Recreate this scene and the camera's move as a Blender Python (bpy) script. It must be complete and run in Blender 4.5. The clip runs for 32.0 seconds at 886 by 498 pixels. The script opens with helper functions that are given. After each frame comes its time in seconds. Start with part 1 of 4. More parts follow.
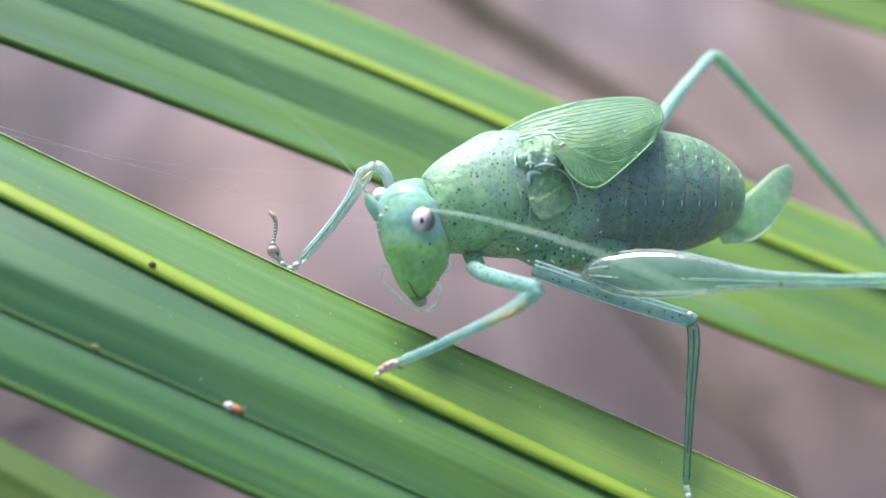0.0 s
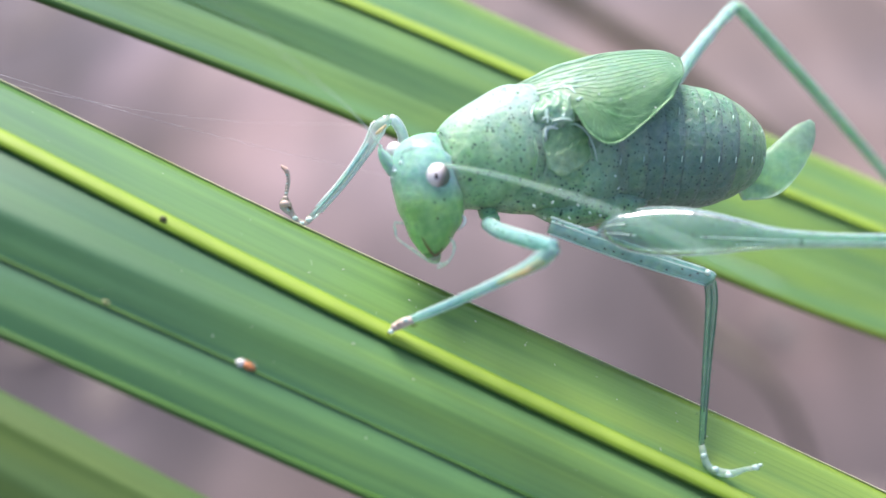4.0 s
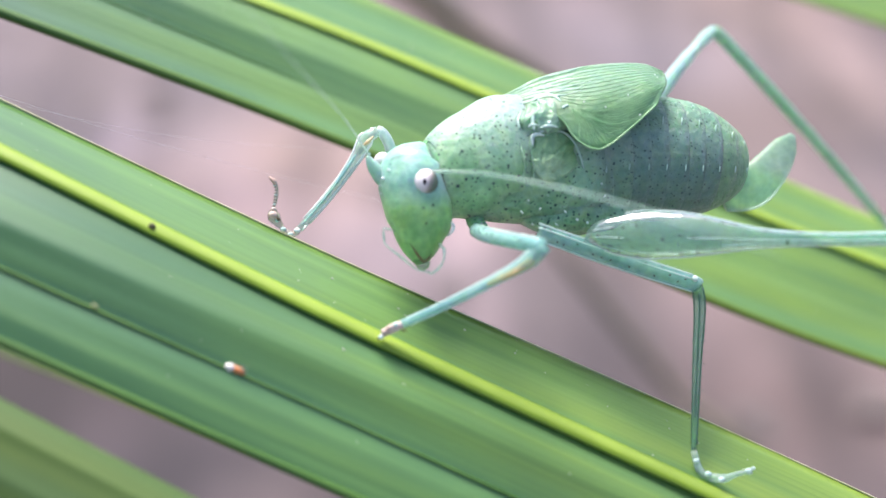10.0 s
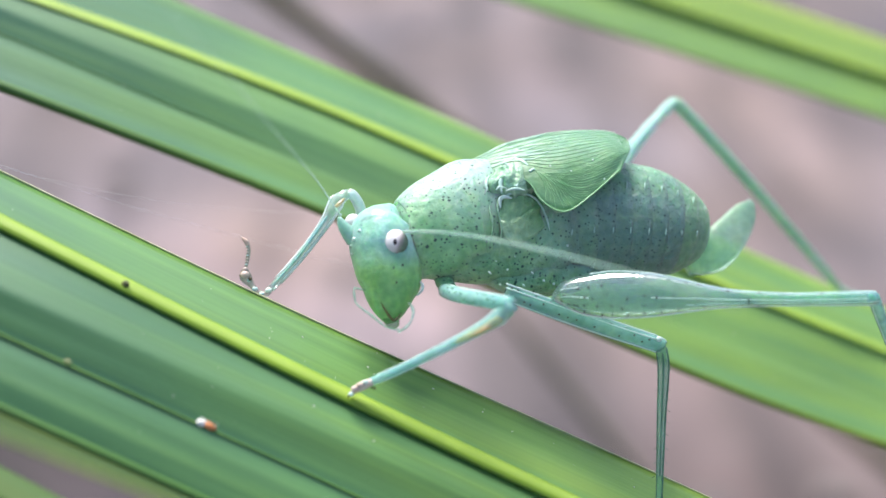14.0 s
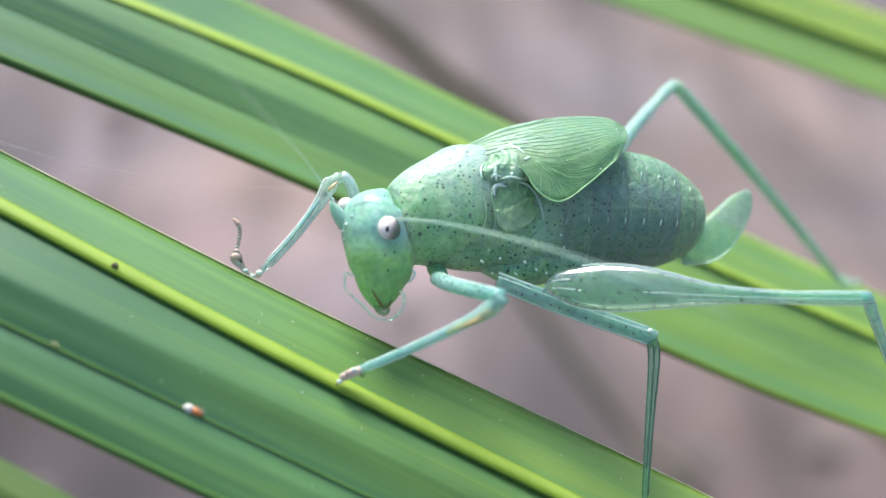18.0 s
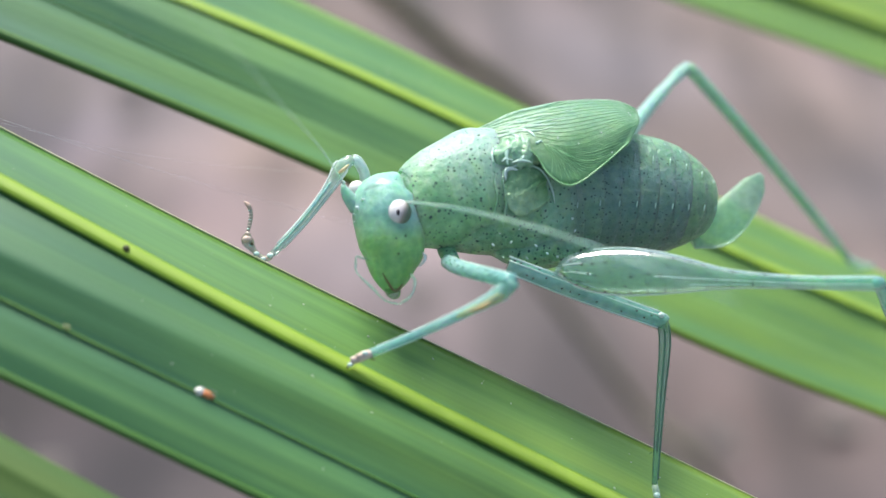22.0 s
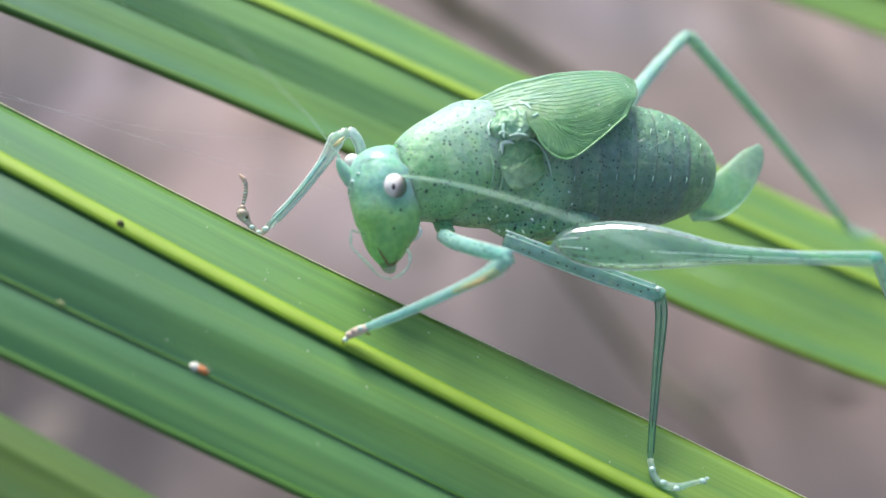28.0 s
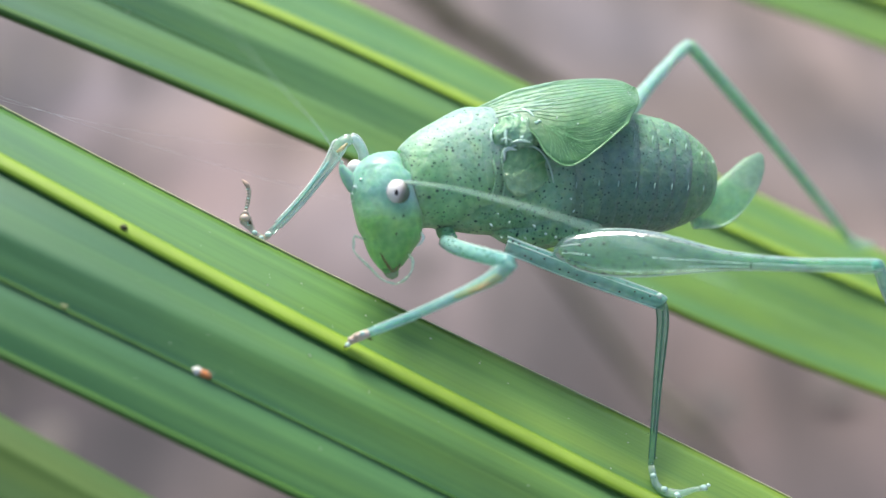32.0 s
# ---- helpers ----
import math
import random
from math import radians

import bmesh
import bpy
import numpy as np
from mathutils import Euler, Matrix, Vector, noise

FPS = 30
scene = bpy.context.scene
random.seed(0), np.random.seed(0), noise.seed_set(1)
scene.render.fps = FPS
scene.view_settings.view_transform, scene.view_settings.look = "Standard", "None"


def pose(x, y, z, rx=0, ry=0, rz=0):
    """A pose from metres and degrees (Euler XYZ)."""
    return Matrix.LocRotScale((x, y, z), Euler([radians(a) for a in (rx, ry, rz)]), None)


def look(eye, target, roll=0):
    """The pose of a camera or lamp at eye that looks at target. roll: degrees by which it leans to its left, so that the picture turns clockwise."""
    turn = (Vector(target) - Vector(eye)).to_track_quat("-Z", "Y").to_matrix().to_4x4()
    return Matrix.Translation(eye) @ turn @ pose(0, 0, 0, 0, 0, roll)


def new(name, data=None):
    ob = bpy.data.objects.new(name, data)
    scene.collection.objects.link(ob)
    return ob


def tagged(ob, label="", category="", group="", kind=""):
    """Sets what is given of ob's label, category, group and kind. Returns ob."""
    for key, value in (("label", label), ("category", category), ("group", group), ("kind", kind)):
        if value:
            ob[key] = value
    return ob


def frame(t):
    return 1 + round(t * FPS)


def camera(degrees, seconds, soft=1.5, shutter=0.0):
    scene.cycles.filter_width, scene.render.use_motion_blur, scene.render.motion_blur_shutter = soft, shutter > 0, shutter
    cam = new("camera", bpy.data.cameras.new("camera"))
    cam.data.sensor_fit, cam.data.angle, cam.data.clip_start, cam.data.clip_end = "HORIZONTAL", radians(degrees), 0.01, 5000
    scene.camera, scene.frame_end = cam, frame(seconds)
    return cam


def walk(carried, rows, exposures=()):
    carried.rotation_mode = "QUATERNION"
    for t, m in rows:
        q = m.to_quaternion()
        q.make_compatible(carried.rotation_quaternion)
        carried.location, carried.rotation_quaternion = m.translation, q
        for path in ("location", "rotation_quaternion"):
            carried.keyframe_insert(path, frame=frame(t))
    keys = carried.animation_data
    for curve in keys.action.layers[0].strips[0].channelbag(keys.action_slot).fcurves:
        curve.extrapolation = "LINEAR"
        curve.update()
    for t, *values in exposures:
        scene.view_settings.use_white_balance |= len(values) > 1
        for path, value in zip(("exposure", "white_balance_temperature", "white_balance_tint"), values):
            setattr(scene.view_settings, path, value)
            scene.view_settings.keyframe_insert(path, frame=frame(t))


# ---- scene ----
# ---- camera ----
cam = camera(36, 32.0, soft=1.5)
cam.data.dof.use_dof = True
cam.data.dof.focus_distance = 0.0772
cam.data.dof.aperture_fstop = 20.0
EXPOSURE = [(0, 0.95, 6500, 11), (3.5, 1.06, 6450, 14), (5.5, 1.27, 6600, 19), (7.5, 1.31, 6600, 20), (10, 1.21, 6550, 16), (13, 1.14, 6400, 10), (16, 1.05, 6450, 8), (19, 0.96, 6500, 5), (25, 0.85, 6550, 3), (32, 0.86, 6600, 3)]
walk(cam, [
    (0, pose(0.001004, -0.062167, 0.539747, 57.452, 2.303, 0.941)),
    (0.5, pose(0.001149, -0.061233, 0.540318, 57.727, 2.267, 1.713)),
    (1, pose(0.001132, -0.060827, 0.540672, 57.287, 2.359, 2.234)),
    (1.5, pose(0.000522, -0.059850, 0.541707, 56.786, 1.461, 2.709)),
    (2, pose(0.000451, -0.059823, 0.541899, 55.965, 1.306, 2.661)),
    (2.5, pose(0.000731, -0.060125, 0.541119, 55.399, 1.730, 2.522)),
    (3, pose(0.001004, -0.060710, 0.540449, 55.172, 2.054, 2.073)),
    (3.5, pose(0.000999, -0.060599, 0.540238, 54.907, 2.232, 1.833)),
    (5.5, pose(0.001025, -0.062140, 0.537279, 56.911, 2.784, 1.053)),
    (6, pose(0.001406, -0.062088, 0.536863, 57.684, 3.041, 0.929)),
    (6.5, pose(0.001305, -0.062069, 0.536982, 58.068, 2.758, 1.216)),
    (7, pose(0.001333, -0.062322, 0.536608, 58.126, 2.954, 1.287)),
    (7.5, pose(0.001097, -0.062653, 0.536614, 58.760, 2.720, 1.204)),
    (8, pose(0.000529, -0.062882, 0.536159, 59.177, 2.536, 0.887)),
    (8.5, pose(0.000916, -0.062937, 0.536303, 59.308, 2.504, 0.749)),
    (9, pose(0.000775, -0.062645, 0.537037, 58.922, 2.054, 0.878)),
    (9.5, pose(0.000633, -0.062876, 0.536529, 59.190, 2.098, 0.739)),
    (10, pose(-0.000031, -0.063859, 0.535476, 59.386, 2.254, 0.323)),
    (10.5, pose(0.000516, -0.063907, 0.535282, 59.728, 2.248, 0.390)),
    (11, pose(0.000928, -0.063939, 0.535092, 59.744, 2.620, 0.536)),
    (11.3, pose(0.000318, -0.064832, 0.534573, 60.778, 2.787, 0.216)),
    (11.5, pose(-0.000103, -0.065340, 0.534309, 61.583, 2.891, 0.026)),
    (12, pose(-0.000073, -0.065791, 0.533495, 63.766, 2.898, -0.166)),
    (12.5, pose(-0.000618, -0.065800, 0.533314, 64.620, 2.397, -0.357)),
    (13, pose(-0.000856, -0.065937, 0.534210, 64.489, 1.443, -0.636)),
    (13.5, pose(-0.000755, -0.066139, 0.534534, 63.718, 1.293, -1.136)),
    (15.5, pose(-0.000209, -0.064503, 0.536047, 62.052, 0.934, -0.519)),
    (16, pose(-0.000404, -0.064568, 0.536137, 61.573, 0.790, -0.753)),
    (16.5, pose(-0.000204, -0.064435, 0.536695, 61.050, 0.466, -0.583)),
    (17, pose(-0.000175, -0.064458, 0.536531, 60.575, 0.381, -0.705)),
    (17.5, pose(0.000051, -0.064435, 0.536488, 60.601, 0.490, -0.665)),
    (18, pose(-0.000205, -0.064100, 0.536947, 60.475, -0.070, -0.415)),
    (18.5, pose(-0.000043, -0.064241, 0.536782, 60.021, 0.175, -0.378)),
    (19, pose(-0.000138, -0.064162, 0.536739, 59.742, 0.103, -0.327)),
    (19.5, pose(-0.000030, -0.064225, 0.536679, 59.941, 0.135, -0.257)),
    (20, pose(-0.000000, -0.063968, 0.536932, 60.000, 0.000, 0.000)),
    (20.5, pose(-0.000106, -0.063915, 0.537192, 59.998, -0.156, 0.128)),
    (21, pose(-0.000087, -0.063988, 0.537008, 59.560, 0.035, 0.106)),
    (21.5, pose(-0.000080, -0.063959, 0.536907, 59.414, 0.196, 0.048)),
    (22, pose(-0.000068, -0.063864, 0.537256, 59.486, 0.071, 0.152)),
    (22.5, pose(-0.000010, -0.063685, 0.537450, 59.349, 0.001, 0.200)),
    (23, pose(0.000059, -0.063545, 0.537454, 59.149, 0.006, 0.241)),
    (23.5, pose(0.000094, -0.063693, 0.537395, 58.922, 0.099, 0.157)),
    (24, pose(0.000138, -0.063496, 0.537702, 59.038, 0.044, 0.158)),
    (24.5, pose(0.000337, -0.063199, 0.538006, 58.496, -0.262, 0.197)),
    (25, pose(0.000731, -0.063212, 0.537649, 57.404, 0.069, 0.199)),
    (25.5, pose(0.000246, -0.063229, 0.537269, 57.979, -0.045, 0.260)),
    (27.5, pose(0.000424, -0.063011, 0.537884, 57.664, 0.240, 0.261)),
    (28, pose(0.000443, -0.062889, 0.538239, 57.364, 0.128, 0.369)),
    (28.5, pose(0.000383, -0.062901, 0.538202, 57.176, 0.221, 0.280)),
    (29, pose(0.000166, -0.063007, 0.537871, 57.607, 0.106, 0.295)),
    (29.5, pose(0.000193, -0.063027, 0.537938, 57.744, 0.032, 0.343)),
    (30, pose(0.000060, -0.063245, 0.537871, 57.747, 0.005, 0.260)),
    (30.5, pose(0.000087, -0.063229, 0.537783, 57.791, 0.027, 0.278)),
    (31, pose(-0.000002, -0.063190, 0.537885, 57.889, -0.153, 0.310)),
    (31.5, pose(0.000179, -0.063108, 0.538174, 57.853, -0.178, 0.420)),
    (32, pose(0.000170, -0.063368, 0.537872, 58.046, -0.124, 0.392)),
], EXPOSURE)

# ---- light: an overcast tropical sky through the trees ----
SUN_UP, SUN_TURN = 62.0, -22.0
world = bpy.data.worlds.new("world")
scene.world = world
world.use_nodes = True
wn, wl = world.node_tree.nodes, world.node_tree.links
sky = wn.new("ShaderNodeTexSky")
sky.sky_type, sky.sun_disc = "NISHITA", False
sky.sun_elevation, sky.sun_rotation = radians(SUN_UP), radians(SUN_TURN)
sky.air_density, sky.dust_density = 1.0, 3.0
wl.new(sky.outputs[0], wn["Background"].inputs[0])
wn["Background"].inputs[1].default_value = 0.11
sun = new("sun", bpy.data.lights.new("sun", "SUN"))
sun.data.energy, sun.data.angle, sun.data.color = 3.0, radians(26), (1.0, 0.97, 0.93)
sun_way = Vector((math.sin(radians(SUN_TURN)) * math.cos(radians(SUN_UP)), math.cos(radians(SUN_TURN)) * math.cos(radians(SUN_UP)), math.sin(radians(SUN_UP))))
sun.matrix_world = look(sun_way * 3, (0, 0, 0))

# ---- helpers of this scene: lengths in millimetres, in axes tilted to fit the camera's view at 20 s (x right, y away, z up) ----
MM = 0.001
VIEW_AXES = pose(0, 0, 0.5, -30, 0, 0)


def thing(name, origin, label, category, group="", kind=""):
    ob = new(name)
    ob.matrix_world = VIEW_AXES @ Matrix.Translation(Vector(origin) * MM)
    ob["origin"] = [float(c) for c in origin]
    ob.empty_display_size = 0.002
    return tagged(ob, label, category, group, kind)


def part(name, bm, material, parent, label="", origin=None, smooth=True):
    """Links a bmesh in millimetres of the view axes as one mesh under a thing or under a part; origin: its own pivot.
    """
    base = Vector(parent["origin"])
    pivot = Vector(origin) if origin is not None else base
    me = bpy.data.meshes.new(name)
    bmesh.ops.recalc_face_normals(bm, faces=bm.faces)
    bm.transform(Matrix.Diagonal((MM, MM, MM, 1)) @ Matrix.Translation(-pivot))
    if smooth:
        for f in bm.faces:
            f.smooth = True
    bm.to_mesh(me)
    bm.free()
    me.materials.append(material)
    ob = new(name, me)
    ob.parent = parent
    ob.location = (pivot - base) * MM
    ob["origin"] = [float(c) for c in pivot]
    if label:
        ob["label"] = label
    return ob


def spline(rows, n):
    """n + 1 rows on a smooth curve through the given rows of numbers."""
    rows = [np.array(r, float) for r in rows]
    p = [2 * rows[0] - rows[1], *rows, 2 * rows[-1] - rows[-2]]
    out, last = [], len(rows) - 1
    for k in range(n + 1):
        x = k / n * last
        i = min(int(x), last - 1)
        u = x - i
        a, b, c, d = p[i : i + 4]
        out.append(0.5 * (2 * b + (c - a) * u + (2 * a - 5 * b + 4 * c - d) * u * u + (3 * b - a - 3 * c + d) * u**3))
    return out


def loft(rows, n=24, m=20, up=(0, 0, 1), wobble=0.0, power=2.0, bm=None):
    """A closed skin round rows of (x, y, z, half width, half height); up gives the height's direction."""
    bm = bm or bmesh.new()
    st = spline(rows, n)
    up, rings = Vector(up), []
    for k, s in enumerate(st):
        a, b = st[max(k - 1, 0)], st[min(k + 1, n)]
        t = Vector(b[:3] - a[:3]).normalized()
        side = t.cross(up).normalized()
        top = side.cross(t).normalized()
        ring = []
        for j in range(m):
            w = 2 * math.pi * j / m
            c, v = math.cos(w), math.sin(w)
            q = 2 / power
            c, v = math.copysign(abs(c) ** q, c), math.copysign(abs(v) ** q, v)
            g = 1 + wobble * noise.noise(Vector((s[0] * 0.9 + c, s[1] + v, s[2] * 0.9)))
            ring.append(bm.verts.new(Vector(s[:3]) + side * (c * max(s[3], 0.004) * g) + top * (v * max(s[4], 0.004) * g)))
        rings.append(ring)
    for r0, r1 in zip(rings, rings[1:]):
        for j in range(m):
            bm.faces.new((r0[j], r0[(j + 1) % m], r1[(j + 1) % m], r1[j]))
    bm.faces.new(rings[0][::-1])
    bm.faces.new(rings[-1])
    return bm


def tube(points, radii, n=16, m=10, bm=None):
    """A round bar through points, with a radius at each."""
    return loft([(*p, r, r) for p, r in zip(points, radii)], n, m, (0.13, 0.21, 0.97), bm=bm)


def ball(centre, rx, ry, rz, turn=(0, 0, 0), bm=None, level=3):
    bm = bm or bmesh.new()
    m = Matrix.LocRotScale(Vector(centre), Euler([radians(a) for a in turn]), Vector((rx, ry, rz)))
    bmesh.ops.create_icosphere(bm, subdivisions=level, radius=1, matrix=m)
    return bm


# ---- materials ----
def material(name):
    mat = bpy.data.materials.new(name)
    mat.use_nodes = True
    nt = mat.node_tree
    return mat, nt.nodes, nt.links, nt.nodes["Principled BSDF"]


def ramp(nodes, stops):
    r = nodes.new("ShaderNodeValToRGB")
    el = r.color_ramp.elements
    while len(el) < len(stops):
        el.new(0.5)
    for e, (p, c) in zip(el, stops):
        e.position, e.color = p, (*c, 1)
    return r


def texture(nodes, links, scale, detail=4.0, stretch=None, source="Object", rough=0.55):
    co = nodes.new("ShaderNodeTexCoord")
    mp = nodes.new("ShaderNodeMapping")
    if stretch:
        mp.inputs["Scale"].default_value = stretch
    links.new(co.outputs[source], mp.inputs[0])
    tx = nodes.new("ShaderNodeTexNoise")
    tx.inputs["Scale"].default_value, tx.inputs["Detail"].default_value, tx.inputs["Roughness"].default_value = scale, detail, rough
    links.new(mp.outputs[0], tx.inputs["Vector"])
    return tx, mp


def mixed(nodes, links, kind, fac, a, b):
    mx = nodes.new("ShaderNodeMix")
    mx.data_type, mx.blend_type = "RGBA", kind
    for k, v in ((0, fac), (6, a), (7, b)):
        if hasattr(v, "is_linked"):
            links.new(v, mx.inputs[k])
        else:
            mx.inputs[k].default_value = v if k == 0 else (*v, 1)
    return mx.outputs[2]


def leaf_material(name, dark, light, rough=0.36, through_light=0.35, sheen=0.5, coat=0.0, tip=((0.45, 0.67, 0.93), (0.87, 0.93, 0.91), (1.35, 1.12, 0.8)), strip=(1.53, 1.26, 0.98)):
    """A palm blade: streaks along its length by the UV map (millimetres along, across), gloss and some light through it."""
    mat, n, l, bsdf = material(name)
    wide, _ = texture(n, l, 1.0, 3, (0.012, 0.55, 1), "UV")
    fine, _ = texture(n, l, 1.0, 4, (0.03, 4.5, 1), "UV", 0.7)
    blot, _ = texture(n, l, 1.0, 3, (0.09, 0.25, 1), "UV")
    r = ramp(n, [(0.32, dark), (0.68, light)])
    l.new(wide.outputs[0], r.inputs[0])
    r2 = ramp(n, [(0.3, (0.79, 0.84, 0.8)), (0.7, (1.14, 1.11, 1.08))])
    l.new(fine.outputs[0], r2.inputs[0])
    c = mixed(n, l, "MULTIPLY", 0.75, r.outputs[0], r2.outputs[0])
    r3 = ramp(n, [(0.35, (0.85, 0.88, 0.95)), (0.7, (1.12, 1.08, 0.95))])
    l.new(blot.outputs[0], r3.inputs[0])
    c = mixed(n, l, "MULTIPLY", 0.8, c, r3.outputs[0])
    cool, _ = texture(n, l, 1.0, 2, (0.007, 0.33, 1), "UV")
    r6 = ramp(n, [(0.4, (1.14, 1.03, 0.82)), (0.6, (0.9, 0.98, 1.22))])
    l.new(cool.outputs[0], r6.inputs[0])
    c = mixed(n, l, "MULTIPLY", 0.9, c, r6.outputs[0])
    co = n.new("ShaderNodeTexCoord")
    sp = n.new("ShaderNodeSeparateXYZ")
    l.new(co.outputs["UV"], sp.inputs[0])
    # bluish and dim to yellow and bright along the blade: backlight painted as colour
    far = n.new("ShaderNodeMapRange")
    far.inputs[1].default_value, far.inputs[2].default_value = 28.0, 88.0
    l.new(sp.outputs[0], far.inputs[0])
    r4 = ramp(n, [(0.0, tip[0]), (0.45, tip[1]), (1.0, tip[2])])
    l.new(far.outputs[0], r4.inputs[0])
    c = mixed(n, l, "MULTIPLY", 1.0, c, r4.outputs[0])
    # the free strip above the rib is tinted paler, for the light it catches
    wrap = n.new("ShaderNodeMath")
    wrap.operation, wrap.inputs[1].default_value = "MODULO", 50.3
    l.new(sp.outputs[1], wrap.inputs[0])
    edge = n.new("ShaderNodeMapRange")
    edge.inputs[1].default_value, edge.inputs[2].default_value = 4.6, 3.6
    l.new(wrap.outputs[0], edge.inputs[0])
    r5 = ramp(n, [(0.0, (1, 1, 1)), (1.0, strip)])
    l.new(edge.outputs[0], r5.inputs[0])
    c = mixed(n, l, "MULTIPLY", 1.0, c, r5.outputs[0])
    l.new(c, bsdf.inputs["Base Color"])
    bsdf.inputs["Roughness"].default_value = rough
    bsdf.inputs["Specular IOR Level"].default_value = sheen
    bsdf.inputs["Coat Weight"].default_value = coat
    bsdf.inputs["Coat Roughness"].default_value = 0.3
    bump = n.new("ShaderNodeBump")
    bump.inputs["Strength"].default_value, bump.inputs["Distance"].default_value = 0.35, 0.00008
    l.new(fine.outputs[0], bump.inputs["Height"])
    l.new(bump.outputs[0], bsdf.inputs["Normal"])
    tr = n.new("ShaderNodeBsdfTranslucent")
    l.new(c, tr.inputs[0])
    ms = n.new("ShaderNodeMixShader")
    ms.inputs[0].default_value = through_light
    l.new(bsdf.outputs[0], ms.inputs[1])
    l.new(tr.outputs[0], ms.inputs[2])
    l.new(ms.outputs[0], n["Material Output"].inputs[0])
    return mat


def skin_material(name, colours, spots=0.0, spot_scale=1500.0, rough=0.38, clear=0.0, soft=0.75, grain=2600.0, spot_size=0.2, relief=0.00007, crown=None, band=(-0.0008, 0.0012), patchy=0.0, bumpy=0.35, rear=None):
    """Insect cuticle: mottled at two scales, dark dots, a wax gloss; clear: how much shows through."""
    mat, n, l, bsdf = material(name)
    a, _ = texture(n, l, 320, 3)
    b, _ = texture(n, l, grain, 4)
    r = ramp(n, [(0.32, colours[0]), (0.66, colours[1])])
    l.new(a.outputs[0], r.inputs[0])
    mid, _ = texture(n, l, 1100, 5, rough=0.65)
    r1 = ramp(n, [(0.3, (0.78, 0.88, 0.98)), (0.5, (1, 1, 1)), (0.72, (1.2, 1.12, 0.88))])
    l.new(mid.outputs[0], r1.inputs[0])
    r2 = ramp(n, [(0.3, (0.74, 0.8, 0.8)), (0.7, (1.2, 1.14, 1.14))])
    l.new(b.outputs[0], r2.inputs[0])
    c = mixed(n, l, "MULTIPLY", 0.9, r.outputs[0], r1.outputs[0])
    c = mixed(n, l, "MULTIPLY", 0.8, c, r2.outputs[0])
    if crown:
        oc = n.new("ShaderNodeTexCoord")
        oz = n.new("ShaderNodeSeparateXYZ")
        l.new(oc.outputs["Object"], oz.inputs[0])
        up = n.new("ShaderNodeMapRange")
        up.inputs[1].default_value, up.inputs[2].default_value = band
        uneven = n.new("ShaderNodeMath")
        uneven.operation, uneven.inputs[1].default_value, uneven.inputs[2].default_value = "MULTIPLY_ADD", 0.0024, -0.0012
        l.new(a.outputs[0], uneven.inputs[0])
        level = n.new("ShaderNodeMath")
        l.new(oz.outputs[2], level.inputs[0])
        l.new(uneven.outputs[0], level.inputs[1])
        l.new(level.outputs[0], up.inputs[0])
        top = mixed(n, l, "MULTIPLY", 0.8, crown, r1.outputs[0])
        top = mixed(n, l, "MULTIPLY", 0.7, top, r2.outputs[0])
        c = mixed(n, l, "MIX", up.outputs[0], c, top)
    if rear:
        # another tint towards the rear, with an uneven border
        rc, rs = n.new("ShaderNodeTexCoord"), n.new("ShaderNodeSeparateXYZ")
        l.new(rc.outputs["Object"], rs.inputs[0])
        shift = n.new("ShaderNodeMath")
        shift.operation, shift.inputs[1].default_value = "MULTIPLY_ADD", 0.0022
        l.new(mid.outputs[0], shift.inputs[0])
        l.new(rs.outputs[0], shift.inputs[2])
        back = n.new("ShaderNodeMapRange")
        back.inputs[1].default_value, back.inputs[2].default_value = rear[1] + 0.0011, rear[2] + 0.0011
        l.new(shift.outputs[0], back.inputs[0])
        hind = mixed(n, l, "MULTIPLY", 0.8, rear[0], r1.outputs[0])
        c = mixed(n, l, "MIX", back.outputs[0], c, hind)
    if spots:
        co = n.new("ShaderNodeTexCoord")
        vo = n.new("ShaderNodeTexVoronoi")
        vo.inputs["Scale"].default_value = spot_scale
        bend = n.new("ShaderNodeVectorMath")
        bend.operation, bend.inputs[1].default_value = "MULTIPLY_ADD", (0.00022, 0.00022, 0.00022)
        l.new(b.outputs["Color"], bend.inputs[0])
        l.new(co.outputs["Object"], bend.inputs[2])
        l.new(bend.outputs[0], vo.inputs["Vector"])
        near = n.new("ShaderNodeMapRange")
        near.inputs[1].default_value, near.inputs[2].default_value = spot_size * 1.25, spot_size * 0.8
        sep = n.new("ShaderNodeSeparateColor")
        l.new(vo.outputs["Color"], sep.inputs[0])
        vary = n.new("ShaderNodeMath")
        vary.operation, vary.inputs[1].default_value, vary.inputs[2].default_value = "MULTIPLY_ADD", 1.1, 0.75
        l.new(sep.outputs[1], vary.inputs[0])
        size = n.new("ShaderNodeMath")
        size.operation = "MULTIPLY"
        l.new(vo.outputs["Distance"], size.inputs[0])
        l.new(vary.outputs[0], size.inputs[1])
        l.new(size.outputs[0], near.inputs[0])
        some = n.new("ShaderNodeMath")
        some.operation, some.inputs[1].default_value = "LESS_THAN", spots
        thin = n.new("ShaderNodeMath")
        thin.operation, thin.inputs[1].default_value = "MULTIPLY_ADD", patchy
        l.new(mid.outputs[0], thin.inputs[0])
        l.new(sep.outputs[0], thin.inputs[2])
        l.new(thin.outputs[0], some.inputs[0])
        both = n.new("ShaderNodeMath")
        both.operation = "MULTIPLY"
        l.new(near.outputs[0], both.inputs[0])
        l.new(some.outputs[0], both.inputs[1])
        c = mixed(n, l, "MIX", both.outputs[0], c, (0.045, 0.095, 0.08))
